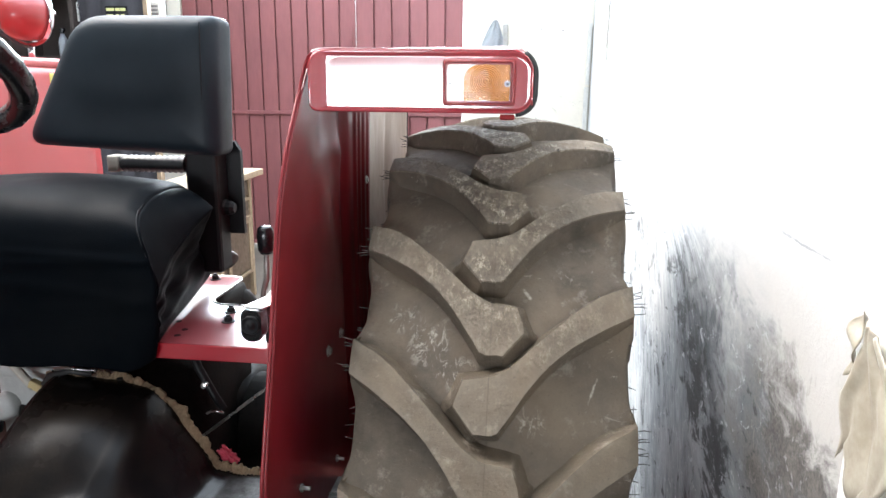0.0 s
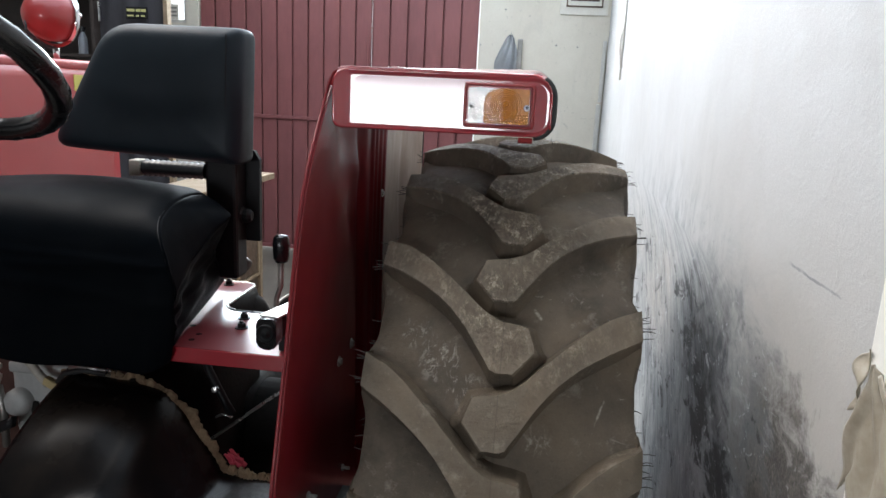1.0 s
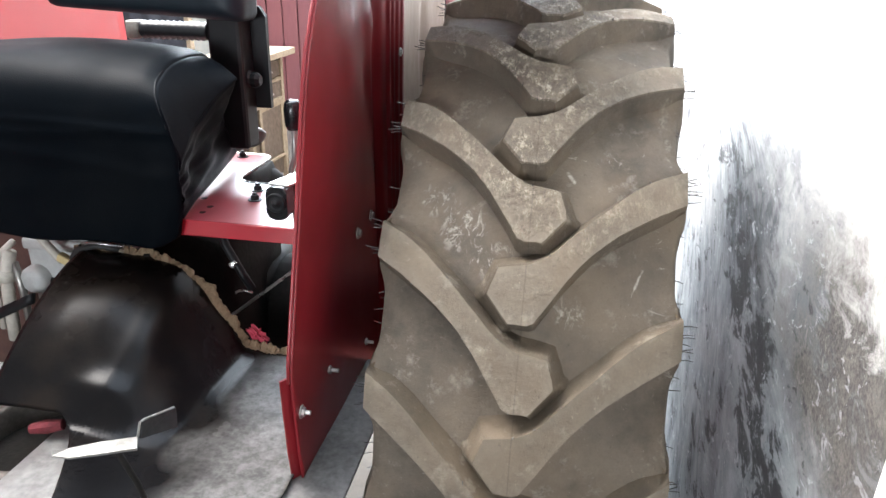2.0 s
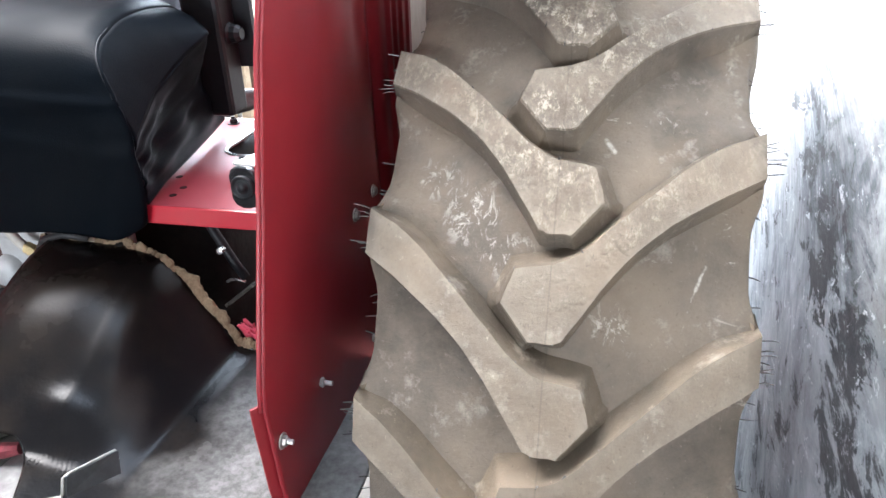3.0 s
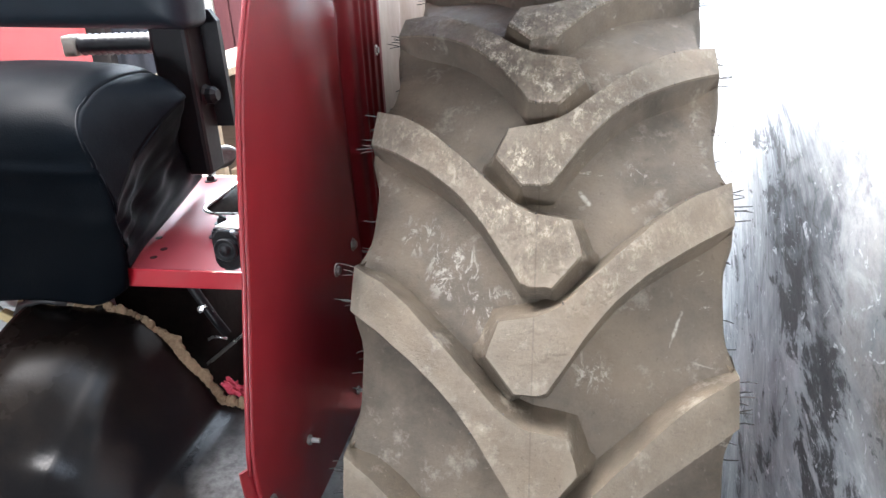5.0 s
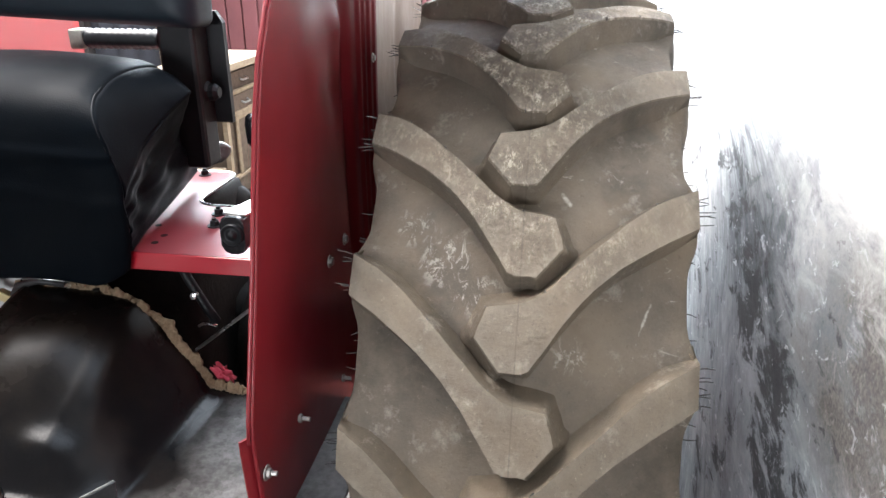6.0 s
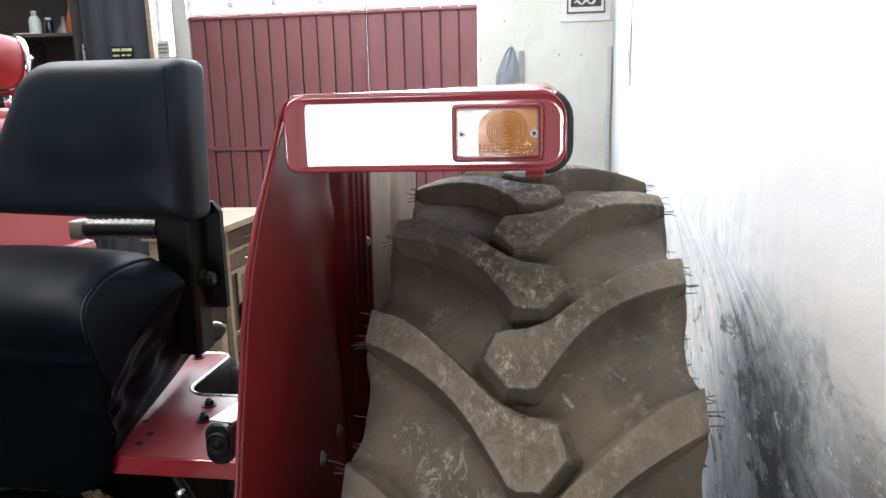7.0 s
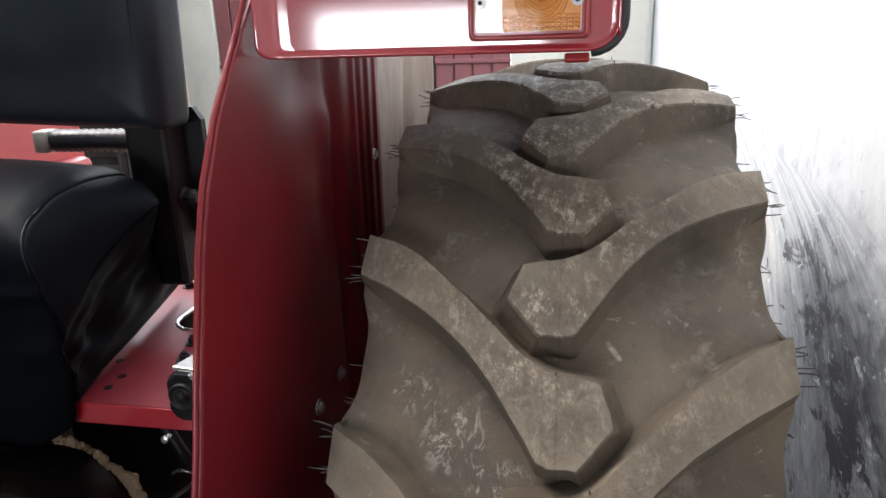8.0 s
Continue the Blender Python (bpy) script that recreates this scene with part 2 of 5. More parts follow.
n.base(n.mix(n.ramp(n.noise(6, 5, 0.65), 0.38, 0.7), (0.0016, 0.0028, 0.0044), (0.0036, 0.0046, 0.0058)))
n.rough(n.ramp(n.noise(9, 4, 0.6), 0.3, 0.7, 0.44, 0.60))
n.bump(n.math("ADD", n.noise(420, 2, 0.5), n.math("MULTIPLY", n.noise(7, 3, 0.5), 4.0)), 0.2, 0.002)
mat_rubber = material("floor_mat_rubber", (0.035, 0.032, 0.030), 0.46, spec=0.085)
n = Net(mat_rubber)
wear = n.noise(5, 5, 0.65)
c = n.mix(n.ramp(wear, 0.46, 0.90), (0.0042, 0.0040, 0.0044), (0.021, 0.0150, 0.0105))
# trodden grey where the boots rest
trod = n.math("ADD", n.xyz()[0], n.math("MULTIPLY", n.math("SUBTRACT", n.noise(9, 2, 0.4), 0.5), 0.25))
c = n.mix(n.ramp(trod, -0.605, -0.455), c, n.mix(n.ramp(n.noise(60, 4, 0.7), 0.35, 0.65), (0.075, 0.072, 0.069), (0.145, 0.141, 0.136)))
n.base(c)
n.rough(n.ramp(wear, 0.3, 0.7, 0.17, 0.30))
n.bump(n.math("ADD", n.noise(180, 3, 0.6), n.math("MULTIPLY", n.noise(14, 3, 0.5), 4.0)), 0.14, 0.002)
footplate_grey = grained("worn_footplate", (0.055, 0.053, 0.05), (0.21, 0.205, 0.20), 0.5, 7, 90, 0.2, 0.001, 0.05)
felt = grained("frayed_felt", (0.125, 0.082, 0.045), (0.27, 0.195, 0.12), 0.95, 30, 240, 0.7, 0.004)
black_steel = grained("black_steel", (0.006, 0.0065, 0.0075), (0.012, 0.012, 0.013), 0.45, 14, 120, 0.15, 0.001, spec=0.2)
grime = grained("oily_casting", (0.007, 0.007, 0.007), (0.022, 0.020, 0.018), 0.6, 12, 90, 0.4, 0.003, spec=0.06)
zinc = grained("zinc_steel", (0.55, 0.55, 0.54), (0.42, 0.41, 0.39), 0.30, 40, 200, 0.1, 0.0005, 0.9)
dull_steel = grained("dull_steel", (0.36, 0.35, 0.33), (0.25, 0.23, 0.21), 0.42, 25, 160, 0.2, 0.0008, 0.8)
dark_steel = grained("dark_bare_steel", (0.16, 0.155, 0.15), (0.09, 0.085, 0.08), 0.4, 25, 160, 0.2, 0.0008, 0.5)
grey_cast = grained("grey_housing_paint", (0.42, 0.43, 0.42), (0.30, 0.30, 0.29), 0.5, 9, 80, 0.25, 0.002)
chrome = material("chrome", (0.8, 0.8, 0.82), 0.12, 1.0)
black_plastic = grained("black_plastic", (0.005, 0.005, 0.006), (0.010, 0.010, 0.011), 0.22, 20, 300, 0.05, 0.0003, spec=0.5)
black_rubber = grained("black_trim_rubber", (0.012, 0.012, 0.013), (0.022, 0.022, 0.022), 0.6, 20, 200, 0.1, 0.0005)
concrete = grained("concrete_floor", (0.105, 0.088, 0.070), (0.068, 0.056, 0.045), 0.75, 1.4, 50, 0.3, 0.003)
plaster = grained("white_plaster", (0.78, 0.77, 0.73), (0.71, 0.69, 0.64), 0.8, 1.6, 60, 0.15, 0.002)
dim_plaster = grained("grey_brown_plaster", (0.085, 0.072, 0.062), (0.06, 0.052, 0.045), 0.85, 1.6, 60, 0.15, 0.002)


def stained_plaster(name, base, alt, stain):
    m = grained(name, base, alt, 0.8, 2.2, 60, 0.15, 0.002)
    n = Net(m)
    link = n.b.inputs["Base Color"].links[0].from_socket
    runs = n.noise(3.5, 5, 0.7, n.coords((1, 1, 0.3)), 0.6)
    spots = n.noise(16, 5, 0.7)
    c = n.mix(n.ramp(runs, 0.54, 0.68, 0.0, 0.45), link, stain)
    n.base(n.mix(n.ramp(spots, 0.63, 0.69, 0.0, 0.5), c, tuple(k * 0.8 for k in stain)))
    return m


cream = stained_plaster("cream_plaster", (0.70, 0.655, 0.56), (0.63, 0.58, 0.49), (0.50, 0.47, 0.41))
wood = grained("bench_wood", (0.34, 0.25, 0.16), (0.22, 0.15, 0.09), 0.6, 5, 60, 0.25, 0.0015, stretch=(1, 6, 6))
rust_plate = grained("rusty_plate", (0.085, 0.035, 0.025), (0.05, 0.022, 0.017), 0.7, 9, 80, 0.3, 0.002)
yellow_cloth = grained("yellowed_plastic", (0.50, 0.40, 0.20), (0.40, 0.31, 0.15), 0.6, 30, 160, 0.2, 0.001)
wood_dark = grained("bench_drawer_wood", (0.13, 0.085, 0.055), (0.085, 0.055, 0.035), 0.55, 5, 60, 0.25, 0.0015, stretch=(1, 6, 6))
shelf_dark = grained("dark_cabinet_board", (0.055, 0.040, 0.034), (0.035, 0.026, 0.022), 0.5, 4, 60, 0.15, 0.001)
curtain_cloth = grained("dark_curtain_cloth", (0.060, 0.055, 0.060), (0.035, 0.032, 0.036), 0.9, 4, 200, 0.3, 0.001, stretch=(1, 1, 0.2))
white_plastic = grained("white_plastic", (0.70, 0.70, 0.66), (0.6, 0.6, 0.55), 0.4, 20, 100, 0.05, 0.001)
orange_plastic = grained("orange_plastic", (0.70, 0.16, 0.05), (0.6, 0.13, 0.04), 0.4, 20, 100, 0.05, 0.001)
paper = grained("paper", (0.74, 0.71, 0.64), (0.66, 0.62, 0.54), 0.85, 12, 90, 0.05, 0.001)
card_orange = grained("orange_carton", (0.55, 0.24, 0.08), (0.45, 0.19, 0.06), 0.7, 12, 90, 0.1, 0.001)
rag_cloth = grained("red_rag", (0.46, 0.05, 0.085), (0.30, 0.03, 0.05), 0.9, 40, 200, 0.4, 0.002)
card_red = grained("red_carton", (0.42, 0.05, 0.04), (0.36, 0.04, 0.03), 0.7, 12, 90, 0.1, 0.001)
brown_ink = grained("brown_print", (0.085, 0.05, 0.035), (0.06, 0.035, 0.025), 0.7, 12, 90, 0.05, 0.001)
yellow_patch = grained("yellow_patch", (0.55, 0.50, 0.10), (0.48, 0.42, 0.09), 0.5, 8, 80, 0.05, 0.001)
label_yellow = material("label_yellow", (0.55, 0.52, 0.22), 0.6)
amber = material("amber_lens", (0.44, 0.155, 0.015), 0.25, spec=0.25)
amber.node_tree.nodes["Principled BSDF"].inputs["Transmission Weight"].default_value = 0.1
clear = material("clear_glass", (1, 1, 1), 0.03)
clear.node_tree.nodes["Principled BSDF"].inputs["Transmission Weight"].default_value = 1.0
clear.node_tree.nodes["Principled BSDF"].inputs["IOR"].default_value = 1.12
reflector = grained("lamp_reflector", (0.50, 0.48, 0.46), (0.34, 0.32, 0.30), 0.35, 60, 160, 0.2, 0.001, 0.3)
plastic_bag = material("plastic_bag", (0.55, 0.57, 0.60), 0.12)
plastic_bag.node_tree.nodes["Principled BSDF"].inputs["Transmission Weight"].default_value = 0.65
peel = grained("peeling_film", (0.36, 0.33, 0.27), (0.27, 0.235, 0.18), 0.45, 10, 80, 0.3, 0.002)
ground_mat = grained("outdoor_ground", (0.34, 0.31, 0.26), (0.26, 0.23, 0.19), 0.9, 0.5, 20, 0.3, 0.01)


def wall_paint():
    """White wall with a broad rubbed patch of blue-grey, black and brown smears behind the wheel."""
    m = material("smeared_white_wall", (0.8, 0.79, 0.75), 0.7)
    n = Net(m)
    x, y, z = n.xyz()
    clean = n.mix(n.ramp(n.noise(1.3, 5, 0.6), 0.35, 0.7), (0.53, 0.538, 0.545), (0.455, 0.457, 0.455))
    clean = n.mix(n.ramp(n.noise(5, 5, 0.7, n.coords((1, 1, 0.5))), 0.56, 0.75, 0, 0.30), clean, (0.52, 0.50, 0.45))
    # clean paint goes grey-beige towards the bottom and the near end
    low_near = n.math("MULTIPLY", n.ramp(n.math("ADD", z, n.math("MULTIPLY", n.noise(3, 4, 0.6), 0.3)), 1.72, 1.28), n.ramp(y, 2.4, 1.5))
    clean = n.mix(n.math("MULTIPLY", low_near, 0.75), clean, (0.36, 0.34, 0.31))
    blot = n.noise(4.5, 5, 0.62, n.coords((1, 1, 0.8), "Object", (25, 0, 0)), 0.6)
    streak = n.noise(15, 6, 0.7, n.stroke(1.0, 0.5), 0.8)
    brush = n.noise(46, 4, 0.65, n.stroke(1.0, 0.45), 0.5)
    dab = n.noise(19, 8, 0.72, n.coords((1, 0.42, 0.8)), 0.7)
    # the strokes die out towards the near end, where the dirt is dabbed on
    stroked = n.ramp(y, 1.30, 1.80)
    smear = n.noise(14, 7, 0.72, n.coords((1, 0.35, 0.8)), 0.9)
    streak = n.math("ADD", n.math("MULTIPLY", streak, stroked), n.math("MULTIPLY", smear, n.math("SUBTRACT", 1.0, stroked)))
    brush = n.math("ADD", n.math("MULTIPLY", brush, stroked), n.math("MULTIPLY", dab, n.math("SUBTRACT", 1.0, stroked)))
    fleck = n.noise(46, 6, 0.72, n.coords((1, 0.5, 0.8)), 0.8)
    grit = n.noise(150, 4, 0.7)
    lines = n.noise(34, 5, 0.68, n.stroke(1.0, 0.32), 0.7)
    lines = n.math("ADD", n.math("MULTIPLY", lines, stroked), n.math("MULTIPLY", dab, n.math("SUBTRACT", 1.0, stroked)))
    soft = n.math("SUBTRACT", blot, 0.5)
    rag = n.math("SUBTRACT", streak, 0.5)
    # upper limit: nearly level, rising a little towards the gate
    edge = n.math("ADD", n.math("MULTIPLY", n.math("MINIMUM", n.math("SUBTRACT", y, 0.95), 0.45), 0.24), 1.125)
    wob = n.math("ADD", n.math("MULTIPLY", rag, 0.16), n.math("MULTIPLY", soft, 0.26))
    wob = n.math("ADD", n.math("MULTIPLY", wob, n.ramp(y, 0.95, 1.3, 0.45, 1.0)), n.math("MULTIPLY", n.math("SUBTRACT", dab, 0.5), n.ramp(y, 1.1, 1.5, 0.16, 0.0)))
    below = n.math("SUBTRACT", n.math("ADD", edge, wob), z)
    far = n.ramp(n.math("ADD", y, n.math("MULTIPLY", soft, 1.2)), 2.5, 3.7, 1.0, 0.12)
    # haze of thin grey above and along the limit
    haze = n.math("MULTIPLY", n.ramp(below, n.ramp(y, 1.0, 1.5, -0.04, -0.16), 0.10), far)
    thin = n.mix(n.ramp(streak, 0.38, 0.6), (0.46, 0.49, 0.51), (0.27, 0.29, 0.31))
    c = n.mix(n.math("MULTIPLY", haze, n.ramp(n.math("ADD", n.math("MULTIPLY", streak, 0.6), n.math("MULTIPLY", brush, 0.4)), 0.36, 0.60, 0.10, 0.95)), clean, thin)
    # full cover below: pale blue low down, blue-grey behind the wheel, white wiped patches, brown on the near side
    cover = n.math("MULTIPLY", n.ramp(n.math("ADD", below, n.math("MULTIPLY", n.math("SUBTRACT", brush, 0.5), 0.16)), -0.02, n.ramp(y, 1.0, 1.5, 0.03, 0.18)), far)
    slant = n.math("SUBTRACT", n.math("SUBTRACT", y, 1.70), n.math("MULTIPLY", n.math("SUBTRACT", z, 1.0), 1.6))
    slant = n.math("ADD", slant, n.math("ADD", n.math("MULTIPLY", soft, 0.7), n.math("MULTIPLY", rag, 0.35)))
    near = n.math("ADD", n.math("SUBTRACT", y, 1.19), n.math("ADD", n.math("MULTIPLY", soft, 0.55), n.math("MULTIPLY", rag, 0.35)))
    tone = n.math("ADD", n.math("MULTIPLY", blot, 0.5), n.math("MULTIPLY", streak, 0.5))
    blue = n.mix(n.ramp(tone, 0.40, 0.60), (0.42, 0.45, 0.465), (0.175, 0.192, 0.205))
    dark_zone = n.math("MULTIPLY", n.ramp(n.math("ABSOLUTE", n.math("ADD", n.math("SUBTRACT", y, 1.52), n.math("MULTIPLY", soft, 0.5))), 0.20, 0.50, 1.0, 0.0), n.ramp(z, 0.80, 0.95))
    blue = n.mix(n.math("MULTIPLY", dark_zone, n.ramp(n.math("ADD", n.math("MULTIPLY", lines, 0.5), n.math("MULTIPLY", tone, 0.5)), 0.37, 0.52, 0.30, 0.97)), blue, (0.072, 0.080, 0.088))
    wiped = n.math("MULTIPLY", n.ramp(n.math("ABSOLUTE", n.math("SUBTRACT", y, 1.31)), 0.05, 0.20, 1.0, 0.0), n.ramp(z, 0.84, 1.0))
    blue = n.mix(n.math("MULTIPLY", wiped, n.ramp(tone, 0.50, 0.40, 0.0, 0.55)), blue, (0.40, 0.41, 0.42))
    beige = n.math("MULTIPLY", n.ramp(y, 1.85, 2.15), n.ramp(z, 0.72, 0.92))
    blue = n.mix(n.math("MULTIPLY", beige, n.ramp(streak, 0.36, 0.60, 0.9, 0.25)), blue, (0.43, 0.405, 0.37))
    brown = n.mix(n.ramp(n.math("ADD", n.math("MULTIPLY", grit, 0.4), n.math("MULTIPLY", dab, 0.6)), 0.42, 0.62), (0.030, 0.028, 0.027), (0.165, 0.150, 0.135))
    body = n.mix(n.math("MULTIPLY", n.ramp(near, 0.06, -0.08), n.ramp(n.math("ADD", z, n.math("MULTIPLY", soft, 0.3)), 0.80, 0.93)), blue, brown)
    c = n.mix(n.math("MULTIPLY", cover, n.ramp(lines, 0.34, 0.48, 0.75, 0.98)), c, body)
    c = n.mix(n.math("MULTIPLY", n.math("MULTIPLY", haze, n.ramp(lines, 0.60, 0.66)), 0.35), c, (0.14, 0.148, 0.155))
    c = n.mix(n.math("MULTIPLY", n.math("MULTIPLY", cover, n.ramp(brush, 0.42, 0.37)), n.ramp(near, -0.10, 0.10, 0.10, 0.35)), c, (0.50, 0.54, 0.57))
    # black rubber rubbed on in ragged patches, thickest low down and along a slanting band
    band = n.math("MULTIPLY", n.ramp(n.math("ABSOLUTE", slant), 0.06, 0.30, 1.0, 0.0), n.ramp(z, 1.04, 0.86, 0.45, 1.0))
    amount = n.math("ADD", n.math("MULTIPLY", dab, 0.65), n.math("ADD", n.math("MULTIPLY", streak, 0.2), n.math("MULTIPLY", blot, 0.15)))
    need = n.ramp(band, 0.0, 1.0, 0.55, 0.465)
    black = n.math("MULTIPLY", n.math("MULTIPLY", cover, n.ramp(below, 0.02, 0.16)), n.ramp(n.math("SUBTRACT", amount, need), 0.0, 0.035))
    c = n.mix(n.math("MULTIPLY", black, 0.92), c, n.mix(grit, (0.016, 0.019, 0.022), (0.055, 0.057, 0.059)))
    # pale chips knocked through, small black specks
    chips = n.math("MULTIPLY", n.math("MAXIMUM", cover, n.math("MULTIPLY", haze, 0.6)), n.ramp(fleck, 0.60, 0.64))
    c = n.mix(n.math("MULTIPLY", chips, n.ramp(near, -0.12, 0.05, 0.35, 0.8)), c, (0.58, 0.61, 0.635))
    specks = n.math("MULTIPLY", haze, n.ramp(fleck, 0.37, 0.33))
    c = n.mix(n.math("MULTIPLY", specks, 0.8), c, (0.055, 0.055, 0.058))
    # one slanting scratch in the clean paint
    line = n.math("ADD", n.math("SUBTRACT", z, 1.331), n.math("MULTIPLY", n.math("SUBTRACT", streak, 0.5), 0.02))
    scratch = n.math("MULTIPLY", n.ramp(n.math("ABSOLUTE", line), 0.0012, 0.0026, 1.0, 0.0), n.ramp(n.math("ABSOLUTE", n.math("SUBTRACT", y, 1.03)), 0.09, 0.105, 1.0, 0.0))
    c = n.mix(n.math("MULTIPLY", scratch, n.ramp(fleck, 0.35, 0.6, 0.3, 0.9)), c, (0.20, 0.20, 0.21))
    # a few thin drips and marks under the scratch
    drip = n.math("MULTIPLY", n.ramp(n.noise(30, 6, 0.75, n.coords((1, 1, 0.5), "Object", (-25, 0, 0)), 1.2), 0.60, 0.66), n.math("MULTIPLY", n.ramp(z, 1.28, 1.16), n.ramp(y, 1.30, 1.12)))
    c = n.mix(n.math("MULTIPLY", drip, 0.6), c, (0.25, 0.24, 0.22))
    n.base(c)
    n.rough(n.ramp(streak, 0.3, 0.7, 0.5, 0.8))
    n.bump(n.math("ADD", fleck, n.math("MULTIPLY", grit, 0.5)), 0.3, 0.003)
    return m


wall_smear = wall_paint()

# ---- mesh helpers ----


def mesh_object(name, bm, mats, parent=None, smooth=False):
    me = bpy.data.meshes.new(name)
    bmesh.ops.recalc_face_normals(bm, faces=bm.faces)
    bm.to_mesh(me)
    bm.free()
    for m in mats if isinstance(mats, (list, tuple)) else [mats]:
        me.materials.append(m)
    if smooth:
        for p in me.polygons:
            p.use_smooth = True
    ob = new(name, me)
    ob.parent = parent
    return ob


def part(name, bm, mat, parent, label="", smooth=False):
    return tagged(mesh_object(name, bm, mat, parent, smooth), label)


def thing(name, label, category, group="", at=(0, 0, 0), kind=""):
    return tagged(new(name), label, category, group, kind)


def add_box(bm, lo, hi, bevel=0.0, m=None, seg=2):
    c = [(a + b) / 2 for a, b in zip(lo, hi)]
    s = [abs(b - a) for a, b in zip(lo, hi)]
    mat = Matrix.Translation(c) @ Matrix.Diagonal((*s, 1))
    got = bmesh.ops.create_cube(bm, size=1.0, matrix=(m @ mat) if m else mat)["verts"]
    if bevel:
        edges = list({e for v in got for e in v.link_edges})
        bmesh.ops.bevel(bm, geom=edges, offset=min(bevel, min(s) * 0.45), segments=seg, affect="EDGES", profile=0.5)
    return bm


def box(lo, hi, bevel=0.0, m=None, seg=2):
    return add_box(bmesh.new(), lo, hi, bevel, m, seg)


def add_tube(bm, pts, r, sides=10, closed=False, caps=True):
    """A round bar along points; r is one radius or one for each point."""
    pts = [Vector(p) for p in pts]
    k = len(pts)
    radii = r if isinstance(r, (list, tuple)) else [r] * k
    rings, up = [], None
    for i, p in enumerate(pts):
        a = pts[(i - 1) % k] if (closed or i) else p
        b = pts[(i + 1) % k] if (closed or i < k - 1) else p
        d = (b - a).normalized()
        if up is None:
            up = d.orthogonal().normalized()
        up = (up - d * up.dot(d)).normalized()
        side = d.cross(up)
        rings.append([bm.verts.new(p + radii[i] * (math.cos(q) * up + math.sin(q) * side)) for q in (2 * math.pi * j / sides for j in range(sides))])
    for i in range(k if closed else k - 1):
        a, b = rings[i], rings[(i + 1) % k]
        if closed and i == k - 1:
            off = min(range(sides), key=lambda o: (a[0].co - b[o].co).length)
            b = b[off:] + b[:off]
        for j in range(sides):
            bm.faces.new((a[j], a[(j + 1) % sides], b[(j + 1) % sides], b[j]))
    if caps and not closed:
        bm.faces.new(rings[0][::-1]), bm.faces.new(rings[-1])
    return bm


def tube(pts, r, sides=10, closed=False):
    return add_tube(bmesh.new(), pts, r, sides, closed)


def add_lathe(bm, profile, m, sides=24):
    """Turns (radius, height) pairs round the z axis of m."""
    rings = []
    for r, h in profile:
        if r < 1e-6:
            rings.append([bm.verts.new(m @ Vector((0, 0, h)))])
        else:
            rings.append([bm.verts.new(m @ Vector((r * math.cos(q), r * math.sin(q), h))) for q in (2 * math.pi * j / sides for j in range(sides))])
    for a, b in zip(rings, rings[1:]):
        for j in range(sides):
            k = (j + 1) % sides
            q = [a[j % len(a)], a[k % len(a)], b[k % len(b)], b[j % len(b)]]
            q = list(dict.fromkeys(q))
            if len(q) > 2:
                bm.faces.new(q)
    return bm


def lathe(profile, m=Matrix(), sides=24):
    return add_lathe(bmesh.new(), profile, m, sides)


def grid(fn, nu, nv):
    """A sheet of nu x nv quads; fn(u, v) gives the place for u, v from 0 to 1."""
    bm = bmesh.new()
    rows = [[bm.verts.new(fn(i / nu, j / nv)) for j in range(nv + 1)] for i in range(nu + 1)]
    for i in range(nu):
        for j in range(nv):
            bm.faces.new((rows[i][j], rows[i + 1][j], rows[i + 1][j + 1], rows[i][j + 1]))
    return bm


def thicken(bm, t):
    bmesh.ops.recalc_face_normals(bm, faces=bm.faces)
    bmesh.ops.solidify(bm, geom=bm.faces[:], thickness=t)
    return bm


def prism(outline, y0, y1, bevel=0.0):
    """A slab of an (x, z) outline between two values of y."""
    bm = bmesh.new()
    a = [bm.verts.new((x, y0, z)) for x, z in outline]
    b = [bm.verts.new((x, y1, z)) for x, z in outline]
    k = len(outline)
    fa = bm.faces.new(a)
    bm.faces.new(b[::-1])
    for i in range(k):
        bm.faces.new((a[i], a[(i + 1) % k], b[(i + 1) % k], b[i]))
    if bevel:
        bmesh.ops.bevel(bm, geom=list(fa.edges), offset=bevel, segments=2, affect="EDGES", profile=0.5)
    return bm


def rounded(x0, x1, z0, z1, radii, steps=6):
    """A rounded rectangle: radii at lower left, lower right, upper right, upper left."""
    out = []
    for (cx, cz, q), r in zip(((x0, z0, 180), (x1, z0, 270), (x1, z1, 0), (x0, z1, 90)), radii):
        ox, oz = cx + (r if cx == x0 else -r), cz + (r if cz == z0 else -r)
        for i in range(steps + 1):
            a = radians(q + 90 * i / steps)
            out.append((ox + r * math.cos(a), oz + r * math.sin(a)))
    return out


def bolt_mesh(r=0.008, h=0.006, washer=True):
    bm = bmesh.new()
    if washer:
        add_lathe(bm, [(0, 0), (r * 1.55, 0), (r * 1.5, 0.0018), (0, 0.0018)], Matrix(), 14)
    add_lathe(bm, [(r, 0.0018), (r, h * 0.85), (r * 0.85, h), (0, h)], Matrix(), 6)
    return bm


def hexbolt(name, place, normal, parent, mat, r=0.008, h=0.007, stud=0.0):
    bm = bolt_mesh(r, h)
    if stud:
        add_lathe(bm, [(r * 0.5, h), (r * 0.5, h + stud), (0, h + stud)], Matrix(), 8)
    bm.transform(Matrix.Translation(place) @ Vector(normal).to_track_quat("Z", "Y").to_matrix().to_4x4())
    return part(name, bm, mat, parent)


def lerp(a, b, t):
    return a + (b - a) * t


